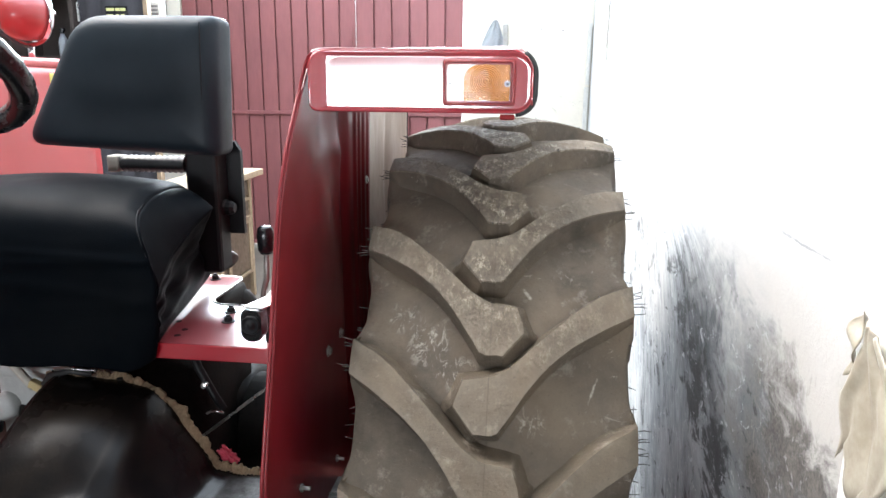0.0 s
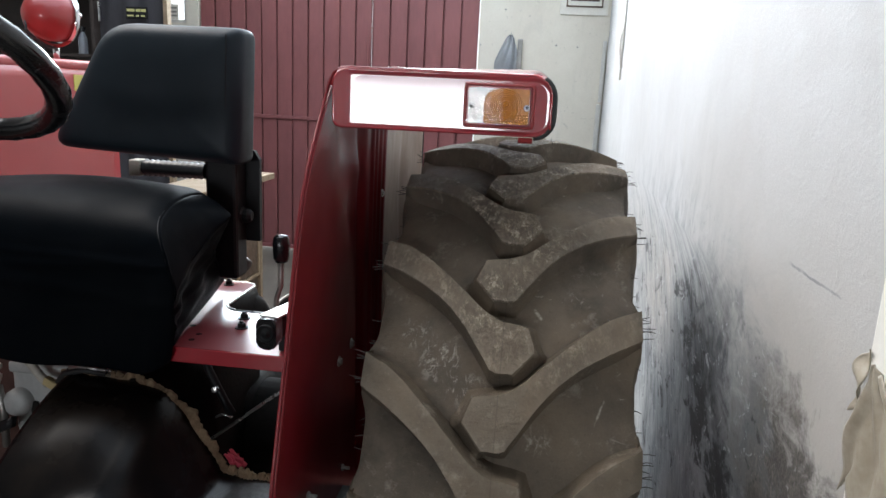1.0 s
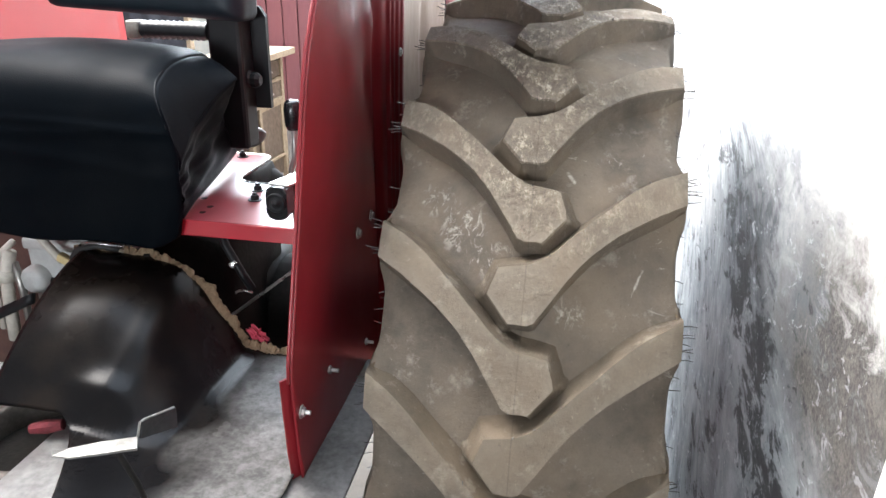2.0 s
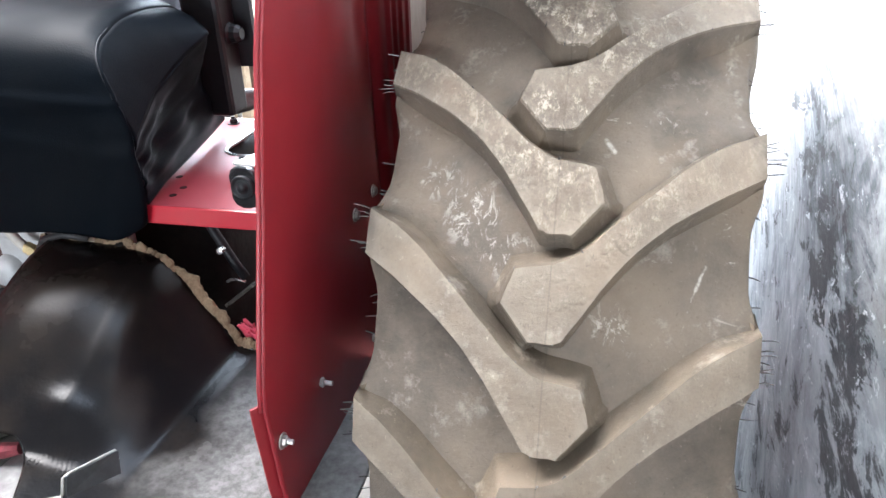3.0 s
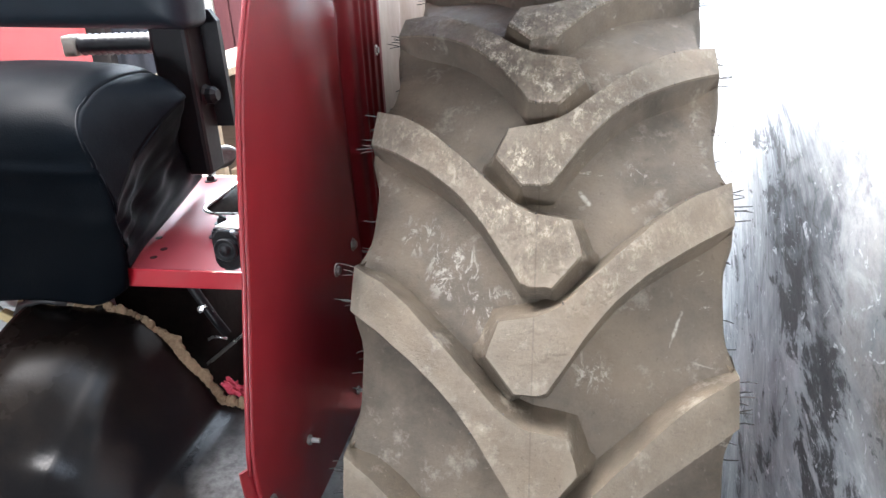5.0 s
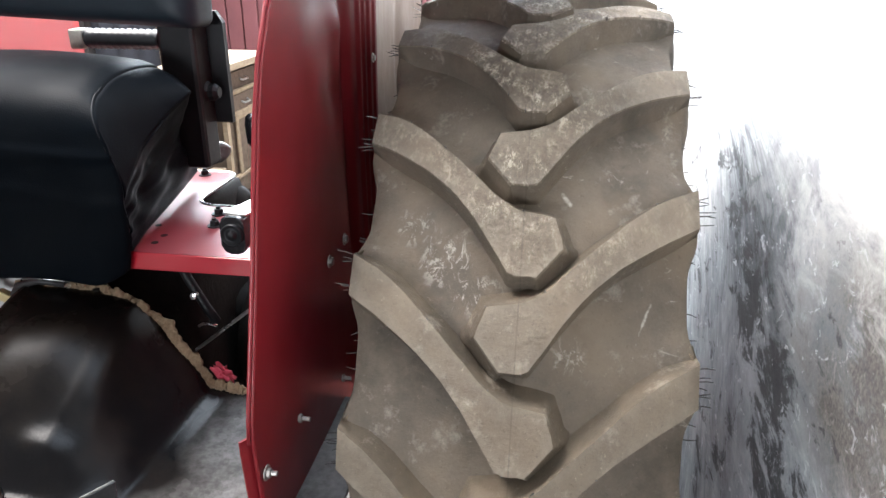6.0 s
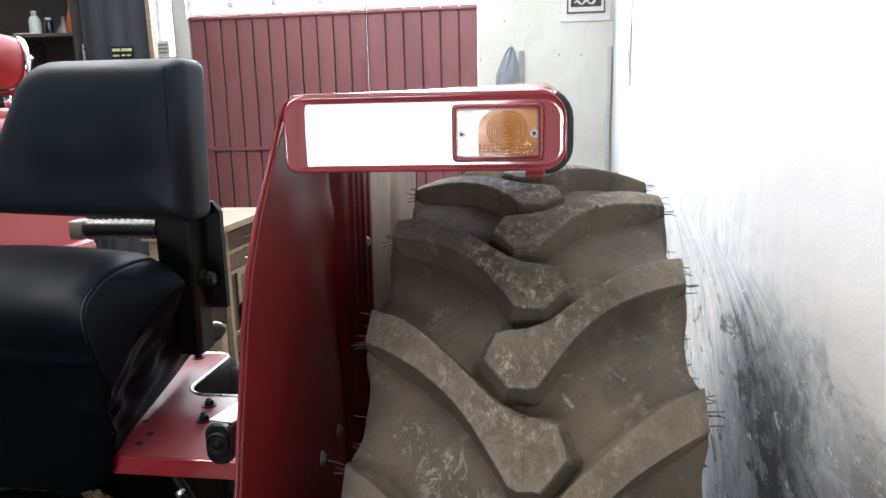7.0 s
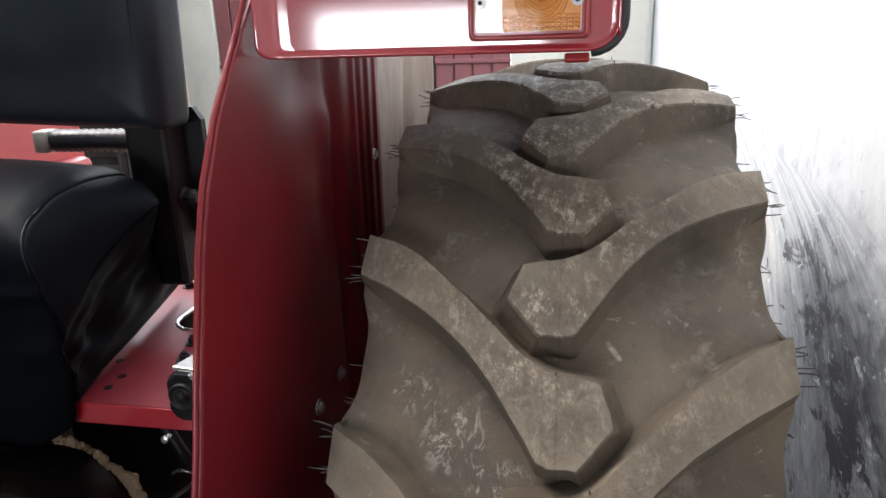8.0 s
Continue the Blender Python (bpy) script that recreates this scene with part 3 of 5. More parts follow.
def curve_at(points, t):
    """A value along (key, value) pairs, straight between them."""
    for (a, va), (b, vb) in zip(points, points[1:]):
        if t <= b:
            return lerp(va, vb, 0 if b == a else max(0, (t - a) / (b - a)))
    return points[-1][1]


# ---- the room ----
Y0, Y1, XL = -3.0, 6.68, -5.6
FLOOR = -0.09


def wall_x(y):
    return 0.367 + 0.033 * (y - 1.3)


def hung(ob, x, z):
    """Moves a whole thing along its wall."""
    ob.location.x, ob.location.z = x, z
    return ob


def structure(name, bm, mat, label, category):
    return tagged(mesh_object(name, bm, mat), label, category, kind="structure")


structure("floor", box((XL - 0.2, Y0, FLOOR - 0.12), (0.9, Y1 + 0.2, FLOOR)), concrete, "stained brown-grey concrete workshop floor", "floor")
# unseen ceiling, left open where the assumed skylight shines in
bm = bmesh.new()
for lo, hi in (((XL - 0.2, Y0 - 0.2), (-2.95, Y1 + 0.2)), ((0.11, Y0 - 0.2), (0.9, Y1 + 0.2)), ((-2.95, Y0 - 0.2), (0.11, 0.75)), ((-2.95, 6.25), (0.11, Y1 + 0.2))):
    add_box(bm, (*lo, TOP), (*hi, TOP + 0.15))
structure("ceiling", bm, plaster, "plain white ceiling, out of view, with an assumed long skylight", "ceiling")
bm = bmesh.new()
q = [(wall_x(Y0 - 0.2), Y0 - 0.2), (wall_x(Y1 + 0.2), Y1 + 0.2), (0.85, Y1 + 0.2), (0.85, Y0 - 0.2)]
lo, hi = [bm.verts.new((*p, FLOOR)) for p in q], [bm.verts.new((*p, TOP)) for p in q]
bm.faces.new(lo), bm.faces.new(hi)
for i in range(4):
    bm.faces.new((lo[i], lo[(i + 1) % 4], hi[(i + 1) % 4], hi[i]))
structure("wall_east", bm, wall_smear, "white wall with blue-grey and black brushed smears beside the wheel", "wall")
structure("wall_west", box((XL - 0.2, Y0 - 0.2, FLOOR), (XL, Y1 + 0.2, TOP)), plaster, "plain white side wall", "wall")

GX0, GX1, GZ, TZ = -3.287, -0.608, 2.436, 3.11
WX0, WX1, WZ0, WZ1 = -3.71, -3.41, 2.06, 2.86
bm = bmesh.new()
for lo, hi in (((GX1, Y1, FLOOR), (wall_x(Y1) + 0.05, Y1 + 0.2, TOP)), ((XL, Y1, FLOOR), (WX0, Y1 + 0.2, TOP)), ((WX0, Y1, FLOOR), (WX1, Y1 + 0.2, WZ0)),
               ((WX0, Y1, WZ1), (WX1, Y1 + 0.2, TOP)), ((WX1, Y1, FLOOR), (GX0, Y1 + 0.2, TOP)), ((GX0, Y1, TZ), (GX1, Y1 + 0.2, TOP))):
    add_box(bm, lo, hi)
structure("wall_north", bm, cream, "cream painted end wall with nail holes around the gate", "wall")
# unseen wall, kept dark so the lip mirrors little beside the window
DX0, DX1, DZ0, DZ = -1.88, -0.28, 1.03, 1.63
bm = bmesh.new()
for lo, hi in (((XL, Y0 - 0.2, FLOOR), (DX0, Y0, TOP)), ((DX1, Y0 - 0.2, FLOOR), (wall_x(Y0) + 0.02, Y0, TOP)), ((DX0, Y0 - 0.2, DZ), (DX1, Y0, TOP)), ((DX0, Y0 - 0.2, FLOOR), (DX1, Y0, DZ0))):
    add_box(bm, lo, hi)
structure("wall_south", bm, dim_plaster, "unseen dull grey-brown wall round a wide open window", "wall")
structure("ground", box((-400, -400, -0.6), (400, 400, FLOOR - 0.125)), ground_mat, "pale dusty ground outside the workshop", "ground")

sky_white = bpy.data.materials.new("bright_overcast_sky")
sky_white.use_nodes = True
glow = sky_white.node_tree.nodes["Principled BSDF"]
glow.inputs["Base Color"].default_value = (0.0, 0.0, 0.0, 1)
glow.inputs["Emission Color"].default_value = (0.93, 0.97, 1.0, 1)
glow.inputs["Emission Strength"].default_value = 2.2
structure("backdrop", box((-16, 15.0, FLOOR - 0.12), (12, 15.05, 14)), sky_white, "bright overcast sky beyond the gate", "sky")

# ---- the gate at the end ----


def gate_leaf(name, x0, x1, label):
    leaf = tagged(new(name), label, "gate", kind="structure")
    pitch = 0.153
    k = round((x1 - x0) / pitch)
    step = (x1 - x0) / k
    for i in range(k):
        a = x0 + i * step
        bm = box((a + 0.008, Y1 + 0.026, FLOOR + 0.04), (a + step - 0.008, Y1 + 0.070, GZ), 0.004)
        part("panel", bm, gate_red, leaf)
        bm = box((a - 0.014, Y1 + 0.062, FLOOR + 0.04), (a + 0.014, Y1 + 0.068, GZ - 0.004), 0.002)
        part("rib", bm, gate_red, leaf)
    for z in (FLOOR + 0.04, 1.225, GZ - 0.025):
        h = 0.018 if z < 2 else 0.012
        part("rail", box((x0, Y1 + 0.008, z - h), (x1, Y1 + 0.024, z + h), 0.004), gate_red, leaf)
    return leaf


left_leaf = gate_leaf("door_1", GX0 + 0.003, -1.607, "closed dark red sheet-metal gate leaf with upright ribs")
gate_leaf("door_2", -1.599, GX1 - 0.003, "closed dark red sheet-metal gate leaf beside the cream wall")
part("bolt_bar", tube([(-1.64, Y1 + 0.0, 1.31), (-1.64, Y1 + 0.0, 2.01)], 0.008), gate_red, left_leaf)

grille = tagged(new("transom_grille"), "pale metal grille with round rosettes above the gate", "grille", kind="structure")
pale_iron = grained("pale_iron", (0.62, 0.60, 0.56), (0.5, 0.48, 0.44), 0.5, 12, 90, 0.1, 0.001)
for z, h in ((GZ + 0.012, 0.012), (2.636, 0.014), (TZ - 0.02, 0.02)):
    part("bar", box((GX0, Y1 + 0.05, z - h), (GX1, Y1 + 0.08, z + h), 0.004), pale_iron, grille)
for x in (GX0 + 0.02, -1.603, GX1 - 0.02):
    part("post", box((x - 0.014, Y1 + 0.045, GZ), (x + 0.014, Y1 + 0.085, TZ), 0.004), pale_iron, grille)
for x in (-2.88, -2.455, -2.03, -1.04):
    turn = pose(x, Y1 + 0.06, 2.531, 90)
    part("rosette", lathe([(0, 0.012), (0.016, 0.016), (0.03, 0.008), (0.036, 0.012), (0.04, 0.0), (0.036, -0.008), (0, -0.01)], turn, 16), pale_iron, grille)
for x in (-2.67, -2.27, -1.82, -1.32, -0.74):
    pts = [(x + 0.022 * math.sin(a * 2.2), Y1 + 0.062, 2.466 + 0.032 * a) for a in (0, 0.5, 1, 1.5, 2, 2.5, 3, 3.5, 4)]
    part("scroll", tube(pts, 0.007, 6), pale_iron, grille)

window = tagged(new("window_1"), "narrow bright window beside the gate with a pale frame", "window", kind="structure")
for lo, hi in (((WX0, WZ0), (WX0 + 0.03, WZ1)), ((WX1 - 0.03, WZ0), (WX1, WZ1)), ((WX0, WZ0), (WX1, WZ0 + 0.03)), ((-3.60, WZ0), (-3.585, WZ1))):
    part("frame_bar", box((lo[0], Y1 + 0.02, lo[1]), (hi[0], Y1 + 0.07, hi[1]), 0.004), pale_iron, window)
pane = part("pane", box((WX0 + 0.02, Y1 + 0.055, WZ0 + 0.02), (WX1 - 0.02, Y1 + 0.060, WZ1 - 0.01)), clear, window)
pane.visible_shadow = False
notice = thing("paper_notice", "small pale paper notice stuck on the window frame", "paper")
part("sheet", box((-3.61, Y1 + 0.006, 2.09), (-3.49, Y1 + 0.010, 2.23)), paper, notice)
for i in range(3):
    part("print_line", box((-3.595, Y1 + 0.003, 2.115 + 0.035 * i), (-3.505, Y1 + 0.006, 2.132 + 0.035 * i)), dull_steel, notice)


# ---- the tractor ----
tractor = thing("tractor", "red farm tractor with a black seat parked beside the wall", "tractor")


def place_on_tyre(u, theta, r):
    a = radians(theta)
    return Vector((TYRE_X + u, TYRE_Y - r * math.cos(a), TYRE_Z + r * math.sin(a)))


HALF = 0.2175
PITCH = 360 / 21


def crown(u):
    return 0.043 * (1 - min(1.0, (u / HALF) ** 2))


def casing_r(u):
    return TYRE_R - 0.034 + crown(u) * 0.85


def tyre_casing():
    bm = bmesh.new()
    prof = [(u, casing_r(u)) for u in np.linspace(-0.205, 0.205, 15)]
    side = [(0.2110, TYRE_R - 0.050), (0.2145, TYRE_R - 0.066), (0.216, TYRE_R - 0.10), (0.222, TYRE_R - 0.16), (0.222, TYRE_R - 0.22), (0.212, TYRE_R - 0.285), (0.196, TYRE_R - 0.33), (0.188, TYRE_R - 0.362), (0.165, TYRE_R - 0.365)]
    prof = [(-u, r) for u, r in reversed(side)] + prof + side
    k = 336

    def at(theta, u, r):
        # the casing flares out a little to meet the end of each bar
        first = 56.0 if u < 0 else 47.6
        off = abs((theta - first + 2.05 + PITCH / 2) % PITCH - PITCH / 2)
        f = math.exp(-(max(0.0, off - 2.0) / 2.2) ** 2) * min(1.0, abs(u) / 0.205) ** 8
        return place_on_tyre(u * (1 + 0.055 * f), theta, r + (0.012 * f if r > TYRE_R - 0.06 else 0.0))

    rings = [[bm.verts.new(at(360 * i / k, u, r)) for u, r in prof] for i in range(k)]
    for i in range(k):
        a, b = rings[i], rings[(i + 1) % k]
        for j in range(len(prof) - 1):
            bm.faces.new((a[j], a[j + 1], b[j + 1], b[j]))
    return bm


UPPER = [(-0.217, 0.05), (-0.163, -2.4), (-0.108, -6.2), (-0.062, -9.6), (-0.030, -11.9), (-0.002, -13.0), (0.038, -13.5), (0.050, -16.2)]
LOWER = [(-0.217, -4.1), (-0.158, -7.05), (-0.102, -10.35), (-0.063, -13.6), (-0.032, -17.0), (-0.016, -18.8), (-0.008, -19.1), (0.018, -19.1)]


def spline(points, sub, upto):
    """Rounds a polyline up to one of its points; the rest stays straight."""
    out = []
    for i in range(len(points) - 1):
        p1, p2 = Vector(points[i]), Vector(points[i + 1])
        p0 = Vector(points[i - 1]) if i else p1 * 2 - p2
        p3 = Vector(points[i + 2]) if i + 2 < len(points) else p2 * 2 - p1
        for j in range(sub):
            t = j / sub
            if i < upto:
                out.append(0.5 * ((2 * p1) + (p2 - p0) * t + (2 * p0 - 5 * p1 + 4 * p2 - p3) * t * t + (3 * p1 - p0 - 3 * p2 + p3) * t ** 3))
            else:
                out.append(p1.lerp(p2, t))
    return out + [Vector(points[-1])]


def lug_mesh(side, rng):
    """One tread bar; side -1 starts at the inner shoulder, +1 at the outer. Its top outer corner is at angle 0."""
    bm = bmesh.new()
    up, low = spline(UPPER, 3, 5), spline(LOWER, 3, 4)
    deg = math.degrees(1 / TYRE_R)
    sections = []
    # bar running down over the shoulder
    for u, r, wu, wl in ((-0.150, TYRE_R - 0.150, -1.1, 1.1), (-0.213, TYRE_R - 0.125, -0.9, 0.9), (-0.2215, TYRE_R - 0.085, -0.5, 0.6), (-0.2225, TYRE_R - 0.045, -0.2, 0.2), (-0.2195, TYRE_R - 0.012, 0, 0)):
        sec = []
        for k, (du, dr) in enumerate(((0.012, -0.02), (0.010, -0.006), (0.002, -0.001), (0, 0), (0, 0), (0, 0), (0, 0), (0.002, -0.001), (0.010, -0.006), (0.012, -0.02))):
            t = (0, 0, 0, 0.1, 0.37, 0.63, 0.9, 1, 1, 1)[k]
            flare = {0: 0.016, 1: 0.007, 8: -0.007, 9: -0.016}.get(k, 0)
            th = lerp(wu, -4.0 + wl, t) + flare * deg
            sec.append((u + du, th, r + dr * 0.5))
        sections.append(sec)
    for i, (a, b) in enumerate(zip(up, low)):
        d = Vector((a.x - b.x, (a.y - b.y) / deg)).normalized()
        jit = rng.uniform(-0.0008, 0.0008)
        sec = []
        for k, (off, drop, t) in enumerate(((0.024, 9, 0), (0.0085, 0.021, 0), (0.0016, 0.0030, 0), (-0.0004, 0.0, 0), (0, 0, 0.36), (0, 0, 0.64), (-0.0004, 0.0, 1), (0.0006, 0.0030, 1), (0.0036, 0.021, 1), (0.0095, 9, 1))):
            p = Vector((lerp(a.x, b.x, t), lerp(a.y, b.y, t) / deg))
            s = off if t < 0.5 else -off
            p += d * (s + jit)
            r = TYRE_R + crown(p.x) - drop if drop < 1 else casing_r(p.x) - 0.006
            sec.append((p.x, p.y * deg, r))
        sections.append(sec)
    # rounded nose
    a, b = up[-1], low[-1]
    d = Vector(((a.y - b.y) / deg, -(a.x - b.x))).normalized()
    if d.x < 0:
        d = -d
    for off, drop in ((0.0022, 0.0045), (0.0085, 0.021), (0.023, 9)):
        sec = []
        for k, (x, th, r) in enumerate(sections[4 + len(up)]):
            p = Vector((x, th / deg)) + d * off
            rr = TYRE_R + crown(p.x) - drop if drop < 1 else casing_r(p.x) - 0.006
            sec.append((p.x, p.y * deg, min(r, rr)))
        sections.append(sec)
    rows = [[bm.verts.new(place_on_tyre(x * -side, th, r)) for x, th, r in sec] for sec in sections]
    n_sh = 5
    for i in range(len(rows) - 1):
        for j in range(9):
            f = bm.faces.new((rows[i][j], rows[i][j + 1], rows[i + 1][j + 1], rows[i + 1][j]))
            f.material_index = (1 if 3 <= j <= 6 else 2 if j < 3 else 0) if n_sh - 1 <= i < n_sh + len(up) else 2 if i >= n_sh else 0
            f.smooth = True
    # crisp arrises round the flat top
    bm.edges.ensure_lookup_table()
    last = n_sh + len(up) - 1
    crisp = [(rows[i][j], rows[i + 1][j]) for i in range(n_sh - 1, last) for j in (3, 6)] + [(rows[last][j], rows[last][j + 1]) for j in range(3, 6)]
    for a, b in crisp:
        bm.edges.get((a, b)).smooth = False
    return bm


tyre = part("tyre", tyre_casing(), rubber, tractor, "dusty brown-grey tractor tyre with chevron lugs", True)
rng = random.Random(7)
lug_data = {}
for side, first in ((-1, 56.0), (1, 47.6)):
    bm = lug_mesh(side, rng)
    bmesh.ops.recalc_face_normals(bm, faces=bm.faces)
    me = bpy.data.meshes.new("lug")
    bm.to_mesh(me)
    bm.free()
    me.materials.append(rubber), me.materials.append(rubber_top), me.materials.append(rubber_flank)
    lug_data[side] = me
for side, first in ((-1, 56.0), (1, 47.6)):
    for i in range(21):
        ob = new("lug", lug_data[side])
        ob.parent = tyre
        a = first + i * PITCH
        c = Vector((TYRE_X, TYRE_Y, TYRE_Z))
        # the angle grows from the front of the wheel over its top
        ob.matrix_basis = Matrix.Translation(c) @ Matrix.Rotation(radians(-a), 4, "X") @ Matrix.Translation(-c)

# moulding hairs on the lug ends and tops
rng = random.Random(11)
bm = bmesh.new()


def hair(base, way, length, r=0.0008):
    bend = Vector((rng.uniform(-0.3, 0.3), rng.uniform(-0.3, 0.3), rng.uniform(-0.5, 0.2))) * length
    mid = base + way * length * 0.5
    add_tube(bm, [base, mid, mid + way * length * 0.5 + bend * 0.4], [r, r, r * 0.6], 4)


for side, first in ((-1, 56.0), (1, 47.6)):
    for i in range(-2, 6):
        top = first + i * PITCH
        for k in range(7):
            th = top - rng.uniform(-0.2, 4.4)
            r = TYRE_R - rng.uniform(0.002, 0.03)
            hair(place_on_tyre(side * 0.219, th, r), Vector((side, rng.uniform(-0.25, 0.25), rng.uniform(-0.2, 0.35))).normalized(), rng.uniform(0.010, 0.020))
        for k in range(4):
            th = top - rng.uniform(5.5, 15.5)
            hair(place_on_tyre(side * 0.2045, th, TYRE_R - 0.048), Vector((side, rng.uniform(-0.2, 0.2), rng.uniform(-0.2, 0.2))).normalized(), rng.uniform(0.012, 0.022))
        for k in range(6):
            j = rng.randrange(1, 7)
            e = UPPER[j] if rng.random() < 0.5 else LOWER[j]
            u = -e[0] * side
            p = place_on_tyre(u, top + e[1], TYRE_R + crown(u) - 0.003)
            out = (p - Vector((TYRE_X + u, TYRE_Y, TYRE_Z))).normalized()
            hair(p, (out + Vector((rng.uniform(-0.4, 0.4), 0, rng.uniform(-0.2, 0.4)))).normalized(), rng.uniform(0.004, 0.009), 0.0009)
tagged(part("rubber_hairs", bm, rubber_hair, tyre, "thin moulding hairs of rubber"), kind="stuff")

axis = pose(0, 0, 0, 0, 90)
wheel_rim = Matrix.Translation((TYRE_X, TYRE_Y, TYRE_Z)) @ axis
part("rim", lathe([(0.352, -0.185), (0.375, -0.195), (0.375, -0.185), (0.345, -0.165), (0.325, -0.05), (0.325, 0.05), (0.345, 0.165), (0.375, 0.185), (0.375, 0.195), (0.352, 0.185)], wheel_rim, 48), red_dark, tractor, smooth=True)
part("wheel_disc", lathe([(0.0, -0.075), (0.13, -0.075), (0.16, -0.03), (0.28, -0.015), (0.328, -0.04), (0.328, -0.032), (0.28, -0.005), (0.16, -0.02), (0.13, -0.06), (0, -0.06)], wheel_rim, 40), red_dark, tractor, smooth=True)
part("axle_housing", lathe([(0, -0.62), (0.13, -0.62), (0.125, -0.35), (0.10, -0.30), (0.10, -0.12), (0.15, -0.11), (0.15, -0.08), (0, -0.08)], wheel_rim, 28), grime, tractor, smooth=True)

# fender: an upright inner panel and a flat top with a deep front lip
FX = -0.378
FRONT = [(0.700, 0.985), (0.800, 0.968), (0.930, 0.958), (0.960, 0.963), (1.05, 0.992), (1.15, 1.025), (1.20, 1.038), (1.26, 1.056), (1.32, 1.074), (1.38, 1.098), (1.44, 1.136), (1.50, 1.188), (1.575, 1.262)]


RIBS = ((1.516, 0.0075, 0.0065), (1.552, 0.0065, 0.0055), (1.590, 0.0065, 0.0055), (1.632, 0.0060, 0.0045))


def fender_panel(u, v):
    z = lerp(0.700, 1.566, v)
    y0 = curve_at(FRONT, z)
    y = curve_at([(0.0, y0), (0.36, 1.43), (0.97, 1.645), (1.0, 1.66)], u)
    x = FX
    # upright crease, then the ribbed strip set a little outwards
    x += 0.010 / (1 + math.exp(-(y - 1.468) / 0.0045)) - 0.004 * math.exp(-((y - 1.452) / 0.012) ** 2)
    for c, w, h in RIBS:
        x += h * math.exp(-((y - c) / w) ** 2)
    x += 0.0035 * math.sin(3.1 * y + 5.0 * z) * min(1, (y - y0) * 6)
    # dents under the top corner
    x += -0.012 * math.exp(-((y - 1.36) / 0.07) ** 2 - ((z - 1.46) / 0.06) ** 2) + 0.006 * math.exp(-((y - 1.425) / 0.030) ** 2 - ((z - 1.395) / 0.030) ** 2)
    x += 0.004 * math.exp(-((y - 1.30) / 0.05) ** 2 - ((z - 1.33) / 0.035) ** 2) - 0.005 * math.exp(-((y - 1.40) / 0.03) ** 2 - ((z - 1.30) / 0.05) ** 2)
    return (x, y, z)


def rear_flange(u, v):
    """The beige inner skin behind the ribs, curling towards the tyre."""
    z = lerp(0.80, 1.590, v)
    y = lerp(1.650, 1.935, u)
    x = FX + 0.004 + 0.05 * u ** 2.2 + 0.006 * math.sin(7 * u + 3 * z) * u - 0.010 * math.exp(-((u - 0.55) / 0.05) ** 2) * (0.4 + 0.6 * math.exp(-((z - 1.32) / 0.09) ** 2))
    return (x, y, z)


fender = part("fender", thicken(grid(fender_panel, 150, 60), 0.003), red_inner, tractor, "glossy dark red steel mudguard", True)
edge = [(FX - 0.002, y - 0.001, z) for z, y in FRONT[2:-1]]
bend = [(FX - 0.001, 1.236, 1.560), (FX + 0.008, 1.232, 1.576), (FX + 0.022, 1.226, 1.585), (FX + 0.045, 1.222, 1.5865), (-0.26, 1.2225, 1.5860), (-0.16, 1.2225, 1.5858), (-0.06, 1.2225, 1.5850), (-0.035, 1.224, 1.5835)]
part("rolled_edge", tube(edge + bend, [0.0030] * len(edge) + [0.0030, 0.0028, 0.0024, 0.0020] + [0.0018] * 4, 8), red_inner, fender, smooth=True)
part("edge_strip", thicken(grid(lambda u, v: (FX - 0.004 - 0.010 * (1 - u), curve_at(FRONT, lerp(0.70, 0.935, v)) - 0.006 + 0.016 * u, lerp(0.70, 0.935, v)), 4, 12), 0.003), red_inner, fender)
part("rear_flange", thicken(grid(rear_flange, 40, 30), 0.003), beige_skin, fender, "dull beige inner skin", True)
part("flange_edge", tube([(x, y + 0.004, z) for x, y, z in (rear_flange(1, k / 12) for k in range(13))], 0.005, 6), black_steel, fender, smooth=True)
for y, z, s in ((1.395, 1.036, 0.0), (1.304, 1.032, 0.0), (1.109, 0.861, 0.012), (0.984, 0.864, 0.008), (1.33, 0.79, 0.012)):
    hexbolt("bolt", (FX + 0.004, y, z), (1, 0, 0), fender, dull_steel, 0.0072, 0.007, s)
hexbolt("bolt", (FX + 0.016, 1.60, 1.322), (1, 0, 0), fender, zinc, 0.006, 0.005)

PX0, PX1, PZ0, PZ1, PY = -0.367, -0.004, 1.487, 1.586, 1.220


def fender_top(u, v):
    y = lerp(PY, 1.655, v)
    arch = 0.018 * (1 - math.exp(-(y - PY) / 0.11)) - 0.06 * max(0, v - 0.5) ** 2
    w = PX1 - PX0
    if u < 0.8:
        x = lerp(PX0 - 0.006, PX1 - 0.035, u / 0.8)
        z = PZ1 + arch * (0.35 + 0.65 * u / 0.8) - 0.030 * max(0, 1 - u / 0.055) ** 2.2
    else:
        a = (u - 0.8) / 0.2
        q = min(1, a / 0.5) * math.pi / 2
        x = PX1 - 0.035 + 0.035 * math.sin(q)
        z = PZ1 + arch - 0.035 * (1 - math.cos(q)) - max(0, a - 0.5) / 0.5 * 0.05
    return (x, y, z)


part("fender_top", thicken(grid(fender_top, 60, 30), 0.003), red, fender, smooth=True)
RIM = [(0.0, 0.010, 0.0), (0.0, 0.004, 0.0), (0.001, 0.001, 0.0), (0.003, 0.0, 0.1), (0.005, 0.0004, 0.3), (0.007, 0.0010, 0.6), (0.009, 0.0015, 0.9), (0.0105, 0.0018, 1.2), (0.012, 0.0019, 1.5)]


